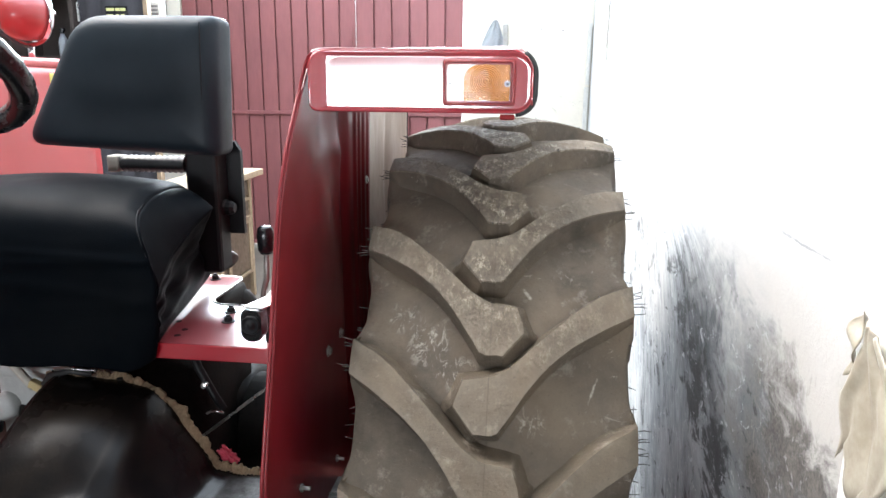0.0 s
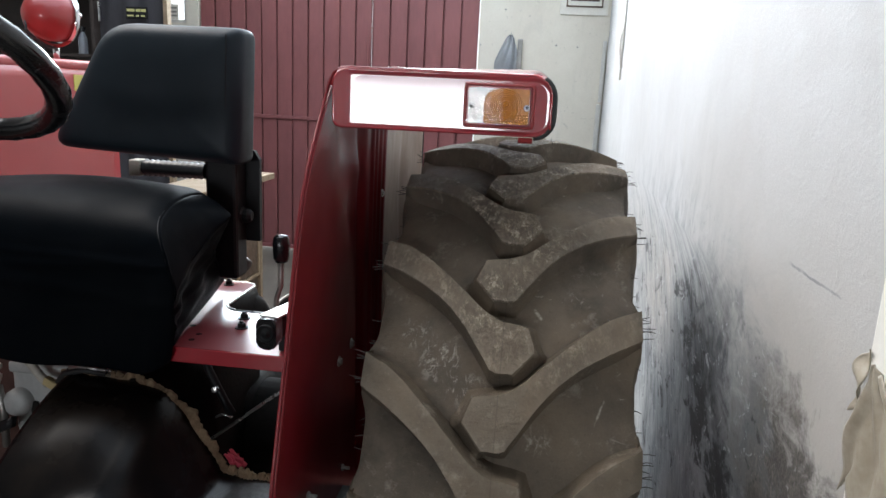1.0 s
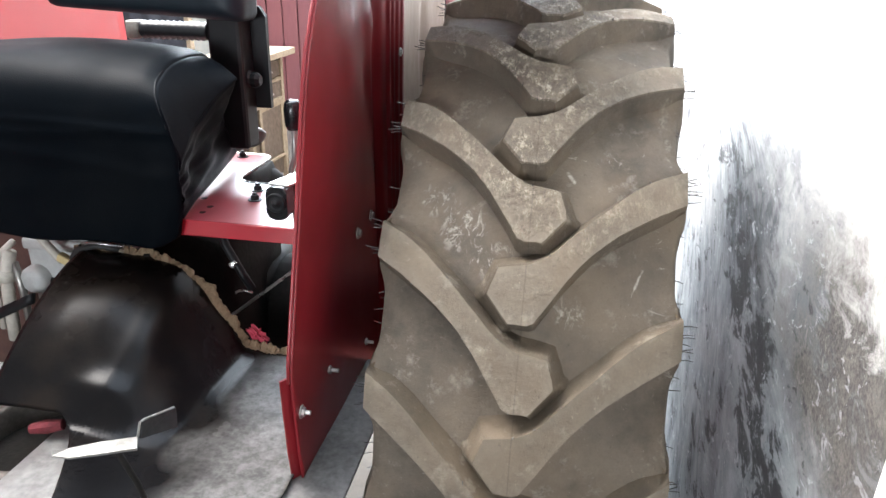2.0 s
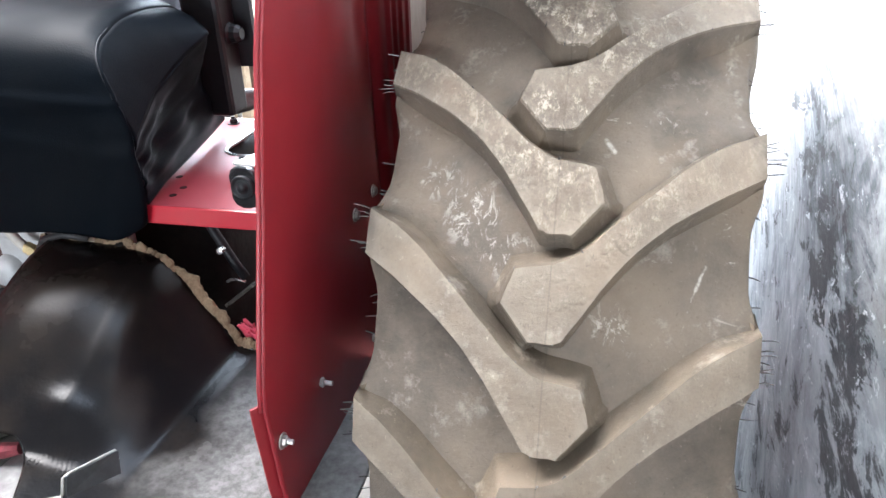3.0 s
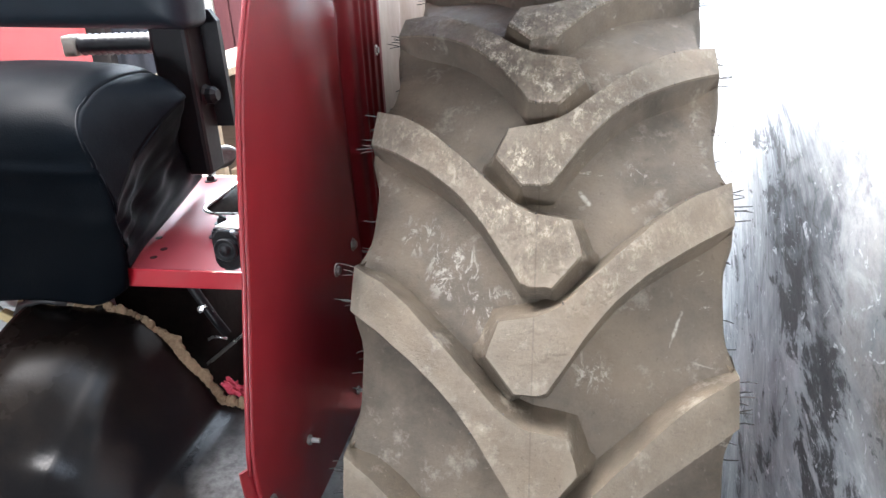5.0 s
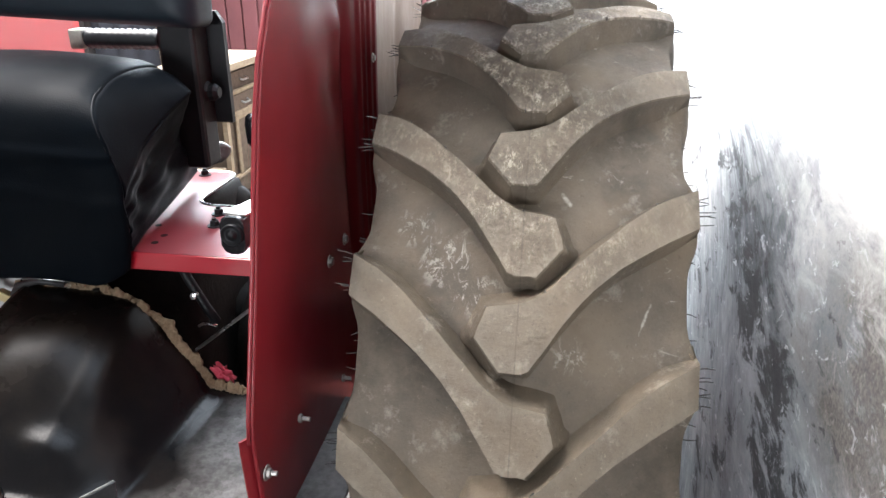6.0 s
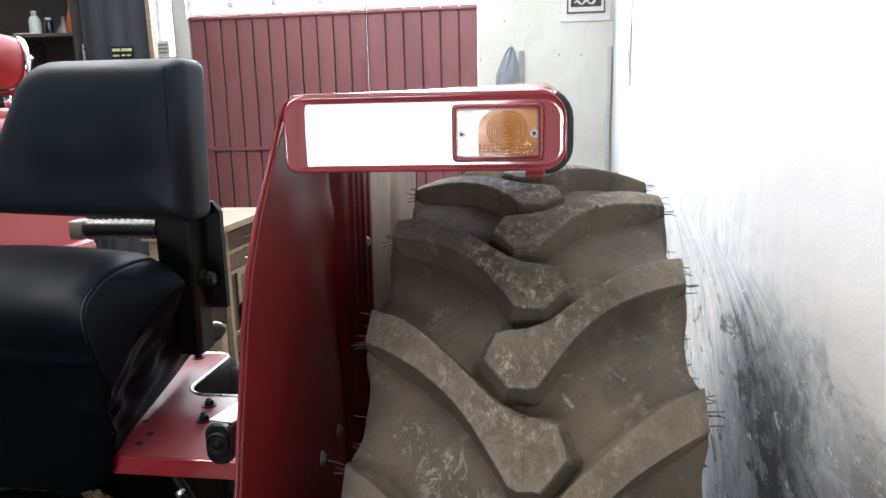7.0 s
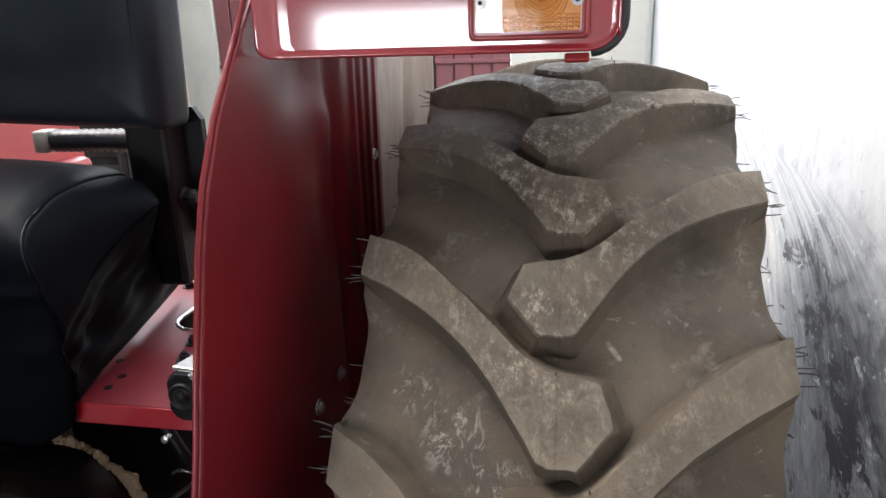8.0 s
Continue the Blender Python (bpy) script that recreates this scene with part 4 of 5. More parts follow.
def lip_ring(inset, back, side):
    """Outline of the lip face, drawn in from its rim; the ends round off wider than the long sides."""
    ends = inset * (1 + side)
    r = max(0.004, 0.030 - inset)
    return [(x, PY + back - 0.011 * max(0, (PX0 + 0.0345 - x) / 0.0345) ** 2, z) for x, z in rounded(PX0 + ends * 1.15, PX1 - ends * 0.30, PZ0 + inset * 0.72, PZ1 - inset, (max(0.004, 0.014 - inset * 0.5), r, r + 0.004, max(0.006, 0.026 - inset)))]


lip = rounded(PX0, PX1, PZ0, PZ1, (0.012, 0.030, 0.036, 0.026))
bm = bmesh.new()
rows = [[bm.verts.new(p) for p in lip_ring(*k)] for k in RIM]
for a, b in zip(rows, rows[1:]):
    for j in range(len(a)):
        bm.faces.new((a[j], a[(j + 1) % len(a)], b[(j + 1) % len(a)], b[j]))
bm.faces.new(rows[-1])
bmesh.ops.recalc_face_normals(bm, faces=bm.faces)
face_lip = part("front_lip", bm, red, fender, smooth=True)
face_lip.data.polygons[len(face_lip.data.polygons) - 1].use_smooth = False
part("lip_return", thicken(grid(lambda u, v: (lerp(PX0 + 0.01, PX1 - 0.035, u), PY + 0.011 + 0.03 * v, PZ0 + 0.004), 10, 2), 0.002), red, fender)
trim = [p for p in lip if p[0] > PX1 - 0.036]
part("edge_trim", tube([(x + 0.003, PY + 0.006, z) for x, z in trim if z < PZ1 - 0.004] , 0.0050, 8), black_rubber, fender, "black rubber edge trim", True)
part("lip_clip", box((-0.012, -0.003, -0.005), (0.012, 0.003, 0.004), 0.002, pose(-0.044, PY + 0.006, PZ0 - 0.005, -35)), red_dark, fender)

# indicator lamp in the front lip
AX0, AX1, AZ0, AZ1 = -0.1475, -0.0325, 1.499, 1.571
lamp = part("indicator_lamp", prism(rounded(AX0, AX1, AZ0, AZ1, (0.006,) * 4), PY - 0.004, PY + 0.010, 0.002), red_dark, tractor, "rectangular amber indicator lamp in a red bezel")
part("bezel", tube([(x, PY - 0.006, z) for x, z in rounded(AX0 + 0.003, AX1 - 0.003, AZ0 + 0.003, AZ1 - 0.003, (0.006,) * 4)], 0.0026, 8, True), red_dark, lamp, smooth=True)
part("reflector", prism(rounded(AX0 + 0.008, AX1 - 0.008, AZ0 + 0.008, AZ1 - 0.008, (0.003,) * 4), PY - 0.0065, PY - 0.004), reflector, lamp)
part("amber_lens", prism(rounded(-0.1140, -0.0410, 1.507, 1.563, (0.004, 0.003, 0.003, 0.024)), PY - 0.0095, PY - 0.0065, 0.001), amber, lamp)
face = pose(-0.078, PY - 0.0085, 1.538, 90)
rings = [(0.0, 0.0035), (0.002, 0.0075), (0.0035, 0.0075), (0.004, 0.004)]
for k in range(7):
    r = 0.0050 + 0.0029 * k
    rings += [(r, 0.0028 - 0.0003 * k), (r + 0.0012, 0.0062 - 0.0007 * k), (r + 0.0022, 0.0060 - 0.0007 * k)]
part("lens_rings", lathe(rings + [(0.0255, 0.0005), (0.0255, -0.0005)], face, 28), amber, lamp, smooth=True)
bm = bmesh.new()
for i in range(13):
    for j in range(4):
        add_box(bm, (-0.113 + 0.0055 * i, PY - 0.0110, 1.508 + 0.0038 * j), (-0.113 + 0.0055 * i + 0.0047, PY - 0.0085, 1.508 + 0.0038 * j + 0.0031), 0.0008, seg=1)
part("lens_ribs", bm, amber, lamp)
for x in (-0.1345, -0.0445):
    hexbolt("screw", (x, PY - 0.009, 1.534), (0, -1, 0), lamp, dull_steel, 0.0034, 0.003)
    part("screw_slot", lathe([(0, 0.0006), (0.0022, 0.0006), (0.0022, -0.001)], pose(x, PY - 0.0122, 1.534, 90), 8), grime, lamp)
cover = part("cover", prism(rounded(AX0 + 0.007, AX1 - 0.007, AZ0 + 0.007, AZ1 - 0.007, (0.003,) * 4), PY - 0.0185, PY - 0.0165), clear, lamp)
cover.visible_shadow = False

# seat platform
PZ = 1.064
outline = [(-1.12, 1.225), (FX - 0.012, 1.225), (FX - 0.012, 1.455)]
for i in range(9):
    a = radians(270 - 90 * i / 8)
    outline.append((-0.640 + 0.045 * math.cos(a), 1.500 + 0.045 * math.sin(a)))
outline += [(-0.685, 1.625)]
for i in range(7):
    a = radians(0 + 90 * i / 6)
    outline.append((-0.715 + 0.030 * math.cos(a), 1.640 + 0.030 * math.sin(a)))
outline += [(-1.12, 1.670)]
bm = bmesh.new()
a, b = [bm.verts.new((x, y, PZ)) for x, y in outline], [bm.verts.new((x, y, PZ - 0.006)) for x, y in outline]
bm.faces.new(a), bm.faces.new(b[::-1])
for i in range(len(a)):
    bm.faces.new((a[i], a[(i + 1) % len(a)], b[(i + 1) % len(a)], b[i]))
# duller, darker copy of the red: shade under the seat put into it
red_plate = paint_material("red_plate_shaded", (0.155, 0.008, 0.013), (0.115, 0.007, 0.011), 0.42, 0.45, 1.5, (0.10, 0.24))
platform = part("seat_platform", bm, red_plate, tractor, "glossy red steel plate under the seat")
part("front_flange", box((-1.12, 1.2235, PZ - 0.031), (FX - 0.012, 1.2295, PZ - 0.001), 0.002), red, platform)
for x, y in ((-0.748, 1.640), (-0.611, 1.410), (-0.592, 1.352)):
    hexbolt("bolt", (x, y, PZ), (0, 0, 1), platform, black_steel, 0.0085, 0.011, 0.004)
edge_line = [(x, y, PZ - 0.001) for x, y in outline[2:21]]
part("worn_edge", tube(edge_line, 0.0036, 6), zinc, platform, "bare worn edge of the cutout", True)
for x, y in ((-0.656, 1.296), (-0.655, 1.264), (-0.690, 1.34)):
    part("hole", lathe([(0, 0.0006), (0.006, 0.0006), (0.006, -0.001)], pose(x, y, PZ), 12), grime, platform)

# end block of a lever shaft with its plated arm
block = part("lever_block", prism(rounded(-0.466, -0.431, 1.117, 1.171, (0.012, 0.012, 0.010, 0.010)), 1.120, 1.150, 0.003), black_plastic, tractor, "black moulded block with a round end")
part("round_end", lathe([(0.0, 0.007), (0.006, 0.007), (0.0065, 0.002), (0.0125, 0.002), (0.0135, 0.005), (0.0155, 0.004), (0.0155, -0.002)], pose(-0.4485, 1.120, 1.1465, 90), 24), black_steel, block, smooth=True)
back_run = Matrix.Translation((-0.4485, 1.15, 1.145)) @ pose(0, 0, 0, -4, 0, -8)
part("shaft", box((-0.014, -0.01, -0.018), (0.014, 0.15, 0.022), 0.004, back_run), black_steel, block)
part("plated_arm", box((-0.016, -0.02, 0.023), (0.020, 0.15, 0.027), 0.002, back_run), zinc, block)
part("foot", box((-0.475, 1.245, PZ + 0.001), (-0.425, 1.285, PZ + 0.07), 0.004), black_steel, block)

lever = part("gear_lever", tube([(-0.575, 1.50, 0.95), (-0.572, 1.49, 1.04), (-0.566, 1.48, 1.09), (-0.552, 1.47, 1.125), (-0.551, 1.47, 1.19)], 0.0062, 8), dull_steel, tractor, "bent steel lever with a black knob", True)
part("knob", lathe([(0, -0.028), (0.013, -0.028), (0.017, -0.02), (0.0185, 0.012), (0.016, 0.026), (0.011, 0.031), (0, 0.032)], pose(-0.551, 1.47, 1.206), 18), black_plastic, lever, smooth=True)
second = part("side_lever", tube([(-0.50, 1.62, 0.95), (-0.505, 1.60, 1.10), (-0.512, 1.58, 1.19)], 0.005, 8), dull_steel, tractor, smooth=True)
part("knob", lathe([(0, -0.01), (0.010, -0.008), (0.010, 0.006), (0, 0.009)], pose(-0.513, 1.578, 1.195), 14), zinc, second, smooth=True)
drum = part("brake_drum", lathe([(0, -0.05), (0.085, -0.05), (0.095, -0.04), (0.095, 0.05), (0.085, 0.055), (0.080, 0.045), (0.078, -0.02), (0, -0.02)], pose(-0.600, 1.81, 0.910, 20, 6), 30), grime, tractor, "dark round steel drum", True)
part("drum_rim", tube([pose(-0.600, 1.81, 0.910, 20, 6) @ Vector((0.09 * math.cos(a), 0.09 * math.sin(a), 0.055)) for a in np.linspace(0, 2 * math.pi, 28)[:-1]], 0.004, 6, True), dull_steel, drum, smooth=True)
lift = part("lift_arm", thicken(grid(lambda u, v: (lerp(-0.835, -0.735, u), 1.70 + 0.05 * u, 1.075 + (v - 0.5) * 0.045 * (1 - max(0, (u - 0.75) / 0.25) ** 2 * 0.8) + 0.02 * u), 12, 4), 0.016), dark_steel, tractor, "pale steel lift arm", True)
part("pin_hole", lathe([(0, 0.004), (0.009, 0.004), (0.009, -0.002)], pose(-0.755, 1.735, 1.092, 95), 12), grime, lift)
part("casting_lobe", lathe([(0, -0.05), (0.055, -0.05), (0.065, -0.03), (0.06, 0.03), (0.04, 0.045), (0, 0.05)], pose(-0.735, 1.70, 0.965, 70, 0, 20), 20), grime, tractor, smooth=True)

# seat
seat = part("seat", box((-1.14, 1.24, PZ + 0.001), (-0.79, 1.52, PZ + 0.11), 0.02), black_steel, tractor, "black vinyl tractor seat with a hanging apron")


SEAT = [(1.480, 1.325), (1.455, 1.338), (1.40, 1.345), (1.33, 1.346), (1.27, 1.341), (1.225, 1.326), (1.195, 1.300), (1.180, 1.268), (1.176, 1.235), (1.178, 1.19), (1.182, 1.14), (1.186, 1.08), (1.190, 1.020)]


def seat_line(v):
    """A smooth line from the back of the cushion over its front and down the apron."""
    k = v * (len(SEAT) - 1)
    i = min(int(k), len(SEAT) - 2)
    t = k - i
    p = [SEAT[max(0, min(len(SEAT) - 1, i + j))] for j in (-1, 0, 1, 2)]
    out = []
    for a, b, c, d in zip(*p):
        out.append(0.5 * (2 * b + (c - a) * t + (2 * a - 5 * b + 4 * c - d) * t * t + (3 * b - a - 3 * c + d) * t ** 3))
    return out


SEAT_R = (-0.716, -0.712, -0.706, -0.698, -0.692, -0.684, -0.672, -0.660, -0.650, -0.646, -0.652, -0.660, -0.676)


def seat_cover(u, v):
    y, z = seat_line(v)
    right = curve_at([(k / 12, x) for k, x in enumerate(SEAT_R)], v)
    x = lerp(-1.19, right, u)
    s = 2 * u - 1
    top = max(0, 1 - max(0, v - 0.38) / 0.2)
    z -= (0.012 * s * s + 0.010 * max(0, (u - 0.93) / 0.07) ** 2) * top
    z += 0.0025 * math.sin(9 * x + 20 * y) * top
    # loose hang of the apron: slack folds under the roll and a curled lower corner
    hang = max(0, (v - 0.58) / 0.42)
    y += (0.004 * math.sin(13 * u + 3 * v) + 0.008 * math.sin(5 * u + 1)) * hang
    for c, tilt, w, h in ((0.655, 0.04, 0.014, 0.0035), (0.700, -0.05, 0.016, 0.0035), (0.765, 0.09, 0.022, 0.004), (0.86, -0.10, 0.025, 0.0035)):
        y -= h * math.exp(-((v - c - tilt * (u - 0.5)) / w) ** 2) * (0.35 + 0.65 * math.sin(2.5 * u + 9 * c) ** 2)
    z += 0.006 * hang * math.sin(11 * u)
    curl = max(0, (u - 0.90) / 0.10) ** 2 * hang
    y += 0.030 * curl
    z += 0.020 * curl * max(0, (v - 0.85) / 0.15)
    return Vector((x, y, z))


FLARE = [(0.0, Vector((-0.706, 1.488, 1.300))), (0.22, Vector((-0.642, 1.425, 1.281))), (0.40, Vector((-0.650, 1.362, 1.258))), (0.70, Vector((-0.652, 1.270, 1.222)))]
FOOT = [(0.0, Vector((-0.742, 1.600, 1.085))), (0.25, Vector((-0.722, 1.500, 1.080))), (0.5, Vector((-0.704, 1.400, 1.075))), (0.75, Vector((-0.686, 1.300, 1.072)))]


def side_gusset(u, v):
    """From the stitched seam (u 0) out to the pulled lower edge (u 1); v runs from the back to the front."""
    a = seat_cover(1.0, v * 8 / 12)
    b = curve_at(FLARE + [(1.0, seat_cover(1.0, 9.3 / 12) + Vector((0.002, 0.004, 0)))], v)
    p = a.lerp(b, u)
    sag = math.sin(math.pi * u) * math.sin(math.pi * v)
    return p + Vector((0.004, 0.0, 0.006)) * sag + Vector((0.0025, 0, 0)) * math.sin(9 * v + 6 * u) * u * (1 - v)


def side_skirt(u, v):
    """From the pulled edge (u 0) in under the cushion (u 1)."""
    a = curve_at(FLARE + [(1.0, seat_cover(1.0, 9.3 / 12) + Vector((0.002, 0.004, 0)))], v)
    b = curve_at(FOOT + [(1.0, seat_cover(1.0, 11.3 / 12) + Vector((-0.004, 0.012, 0)))], v)
    p = a.lerp(b, u) + Vector((-0.016, 0.0, 0.0)) * math.sin(math.pi * min(1, u * 1.3)) * (1 - 0.6 * v)
    fold = 0.0040 * math.sin(13 * v - 9 * u) + 0.0022 * math.sin(27 * v + 10 * u + 2 * math.sin(6 * v)) + 0.0016 * math.sin(34 * u - 8 * v)
    return p + Vector((fold, 0.3 * fold, 0)) * math.sin(math.pi * u)


part("seat_cover", thicken(grid(seat_cover, 70, 90), 0.004), vinyl_dull, seat, "black vinyl cover falling over the front as an apron", True)
part("side_gusset", thicken(grid(side_gusset, 16, 40), 0.004), vinyl_dull, seat, "pulled side panel of the cover with a pointed corner", True)
part("seam_stitching", tube([seat_cover(1.0, k * 8 / 12 / 24) + Vector((-0.004, 0, 0.0015)) for k in range(25)], 0.0008, 6), black_steel, seat, smooth=True)
part("cushion_core", box((-1.13, 1.225, 1.09), (-0.735, 1.47, 1.285), 0.02, None, 3), vinyl_dull, seat, smooth=True)

# backrest: a trapezoid pad with one upright edge
bm = bmesh.new()
corners = [(-1.068, 1.398), (-0.636, 1.380), (-0.632, 1.660), (-0.930, 1.662)]
pts = []
for i, (x, z) in enumerate(corners):
    p, a, b = Vector((x, z)), Vector(corners[i - 1]), Vector(corners[(i + 1) % 4])
    r = (0.045, 0.016, 0.022, 0.060)[i]
    d1, d2 = (a - p).normalized() * r, (b - p).normalized() * r
    for k in range(7):
        t = k / 6
        pts.append((p + d1 * (1 - t) ** 2 + d2 * t ** 2))
cen = sum(pts, Vector((0, 0))) / len(pts)
layers = [(1.542, 0.94), (1.540, 0.985), (1.530, 1.0), (1.505, 1.001)]
layers += [(None, s) for s in (1.0, 0.992, 0.98, 0.965, 0.945, 0.92, 0.885, 0.84, 0.78, 0.70, 0.60, 0.48, 0.36, 0.24, 0.12, 0.04)]


def pad(p, y, s):
    dx, dz = (p.x - cen.x) * s, (p.y - cen.y) * s
    if y is None:
        k = min(1, (1 - s) * 0.17 / 0.030)
        y = 1.484 - 0.030 * math.sqrt(max(0, 1 - (1 - k) ** 2)) - 0.014 * (1 - s ** 3)
        y += 0.0025 * math.sin(14 * dx + 2) * (1 - s)
    return (cen.x + dx, y + dz * 0.05, cen.y + dz)


rows = [[bm.verts.new(pad(p, y, s)) for p in pts] for y, s in layers]
for a, b in zip(rows, rows[1:]):
    for j in range(len(pts)):
        bm.faces.new((a[j], a[(j + 1) % len(pts)], b[(j + 1) % len(pts)], b[j]))
bm.faces.new(rows[0]), bm.faces.new(rows[-1])
back = part("backrest", bm, vinyl, seat, "smooth black vinyl backrest pad", True)
part("stitching", tube([(-0.659, 1.4545, 1.645), (-0.660, 1.4490, 1.55), (-0.664, 1.4475, 1.41)], 0.0012, 6), black_steel, back)
part("side_bracket", prism([(-0.690, 1.20), (-0.632, 1.20), (-0.632, 1.385), (-0.645, 1.405), (-0.690, 1.405)], 1.555, 1.568), black_steel, seat)
part("recliner", box((-0.735, 1.50, 1.12), (-0.664, 1.56, 1.42), 0.008), black_steel, seat)
part("recliner_knob", lathe([(0, 0.022), (0.010, 0.022), (0.016, 0.014), (0.016, 0.004), (0.02, 0)], pose(-0.662, 1.53, 1.262, 0, 90), 10), black_steel, seat)
pale_collar = grained("pale_collar", (0.50, 0.47, 0.40), (0.36, 0.33, 0.28), 0.6, 30, 120, 0.2, 0.001)
bm = bmesh.new()
prof = []
for i in range(24):
    prof += [(0.020 if i % 2 else 0.0165, -0.915 + 0.0066 * i)]
add_lathe(bm, prof, pose(0, 1.57, 1.350, 0, 90), 14)
part("ribbed_sleeve", bm, grained("sleeve_rubber", (0.012, 0.013, 0.015), (0.022, 0.023, 0.025), 0.4, 30, 150, 0.1, 0.001), seat, "dark ribbed rubber sleeve", True)
part("sleeve_end", box((-0.944, 1.552, 1.331), (-0.917, 1.588, 1.368), 0.004), pale_collar, seat, "pale square end collar")
part("seat_rail", box((-0.82, 1.24, 1.061), (-0.785, 1.62, 1.095), 0.006), black_steel, seat)


part("side_skirt", thicken(grid(side_skirt, 30, 60), 0.003), vinyl_dull, seat, "crumpled black cover under the cushion", True)

# steering wheel
sw = Matrix.Translation((-0.843, 0.875, 1.571)) @ pose(0, 0, 0, -32.7)
ring = []
for i in range(64):
    a = 2 * math.pi * i / 64
    ring.append(sw @ Vector((0.193 * math.cos(a), 0.193 * math.sin(a), 0)))
bm = tube(ring, [0.0172 + 0.0006 * math.cos(math.pi * i) for i in range(64)], 12, True)
steering = part("steering_wheel", bm, black_plastic, tractor, "black moulded steering wheel with finger grips", True)
for a in (90, 210, 330):
    d = Vector((math.cos(radians(a)), math.sin(radians(a)), 0))
    part("spoke", tube([sw @ (d * 0.03 + Vector((0, 0, -0.03))), sw @ (d * 0.12 + Vector((0, 0, -0.02))), sw @ (d * 0.19)], 0.008, 8), black_plastic, steering, smooth=True)
part("hub", lathe([(0, -0.05), (0.03, -0.05), (0.045, -0.02), (0.04, 0.0), (0, 0.005)], sw, 24), black_plastic, steering, smooth=True)
part("column", tube([sw @ Vector((0, 0, -0.05)), sw @ Vector((0, 0, -0.75))], 0.022, 12), black_steel, steering, smooth=True)

# gearbox, footplate and mats
# box raised to the platform; its dark mass stands in for the shaded gap
part("gearbox", box((-1.13, 1.44, 0.45), (-0.70, 1.74, 1.045), 0.03), grime, tractor, "dark gearbox casing filling the shaded gap under the seat", True)
part("tunnel", box((-1.06, -0.15, 0.45), (-0.80, 1.40, 0.69), 0.05), grime, tractor, smooth=True)
FZ = 0.752
part("footplate", box((-0.80, 0.45, FZ - 0.016), (-0.30, 1.34, FZ - 0.008), 0.002), footplate_grey, tractor)
part("floor_sheet", thicken(grid(lambda u, v: (lerp(-0.82, -0.392, u), lerp(0.50, 1.305, v), FZ + 0.002 + 0.002 * math.sin(12 * u + 7 * v)), 16, 24), 0.004), footplate_grey, tractor, "worn grey footplate with rubbed patches", True)

HUMP = [(-1.02, 0.925), (-0.99, 0.945), (-0.93, 0.952), (-0.86, 0.952), (-0.79, 0.945), (-0.73, 0.924), (-0.69, 0.882), (-0.64, 0.812), (-0.612, 0.768), (-0.58, 0.760), (-0.50, 0.757)]


def hump(u, v):
    x = lerp(-0.930, -0.388, u)
    y = lerp(1.300, lerp(0.985, 0.60, 0.5 - 0.5 * math.cos(math.pi * max(0, min(1, (x + 0.80) / 0.24)))), v)
    f = min(1, (1.300 - y) / 0.33)
    base = FZ + 0.004
    h = curve_at(HUMP, x) - base
    fall = 1 - 0.84 * f ** 1.7
    w = 0.008 * math.sin(11 * x + 9 * y) + 0.006 * math.sin(23 * x - 15 * y)
    z = base + max(0.0, h) * fall + (0.3 + w * 40) * 0.02 * min(1, h * 8) * math.sin(math.pi * min(1, f + 0.1))
    z += 0.014 * math.exp(-((x + 0.705) / 0.022) ** 2 - ((y - 1.17) / 0.09) ** 2) + 0.012 * math.exp(-((x + 0.735) / 0.045) ** 2 - ((y - 1.02) / 0.025) ** 2)
    z += 0.002 * (1 + math.sin(21 * x + 13 * y))
    return (x, y, z)


part("tunnel_mat", thicken(grid(hump, 76, 70), 0.006), mat_rubber, tractor, "black rubber mat over the gearbox hump with scuffs", True)
rng = random.Random(5)


def felt_edge(u, v):
    """A flat torn strip of felt along the back edge of the mat, standing up behind it."""
    x = lerp(-0.930, -0.40, u)
    z = curve_at(HUMP, x) if x < -0.5 else 0.757
    slope = (curve_at(HUMP, min(-0.5, x + 0.01)) - curve_at(HUMP, max(-1.02, x - 0.01))) / 0.02
    way = Vector((-slope, 0, 1)).normalized()
    wide = 0.011 + 0.004 * math.sin(31 * u) + 0.003 * math.sin(83 * u + 1) + 0.002 * math.sin(211 * u) + (0.004 if -0.70 < x < -0.62 else 0)
    ragged = 0.0022 * math.sin(157 * u + 5 * v) * (0.3 + v) + 0.0015 * math.sin(401 * u)
    p = Vector((x, 1.296 + 0.010 * v + 0.002 * math.sin(60 * u), z + 0.002))
    return p + way * (wide * (v - 0.15) + ragged)


part("frayed_edge", thicken(grid(felt_edge, 260, 4), 0.004), felt, tractor, "frayed tan felt edge of the mat", True)
for i in range(16):
    x = rng.choice((rng.uniform(-0.96, -0.86), rng.uniform(-0.96, -0.62)))
    bm = bmesh.new()
    bmesh.ops.create_icosphere(bm, subdivisions=1, radius=1.0, matrix=Matrix.Translation((x, 1.298 + rng.uniform(-0.004, 0.006), curve_at(HUMP, x) + 0.006)) @ pose(0, 0, 0, rng.uniform(0, 90), rng.uniform(0, 90), rng.uniform(0, 180)) @ Matrix.Diagonal((rng.uniform(0.006, 0.014), rng.uniform(0.003, 0.006), 0.002, 1)))
    part("felt_scrap", bm, rng.choice((felt, felt, grime, peel)), tractor)
rng = random.Random(8)
bm = bmesh.new()
bmesh.ops.create_icosphere(bm, subdivisions=3, radius=0.012)
for v in bm.verts:
    v.co += v.co.normalized() * rng.uniform(-0.0045, 0.0045)
bm.transform(Matrix.Translation((-0.596, 1.318, 0.788)) @ pose(0, 0, 0, 0, 35, 0) @ Matrix.Diagonal((1.9, 0.9, 0.95, 1)))
part("rag", bm, rag_cloth, tractor, "crumpled red rag")
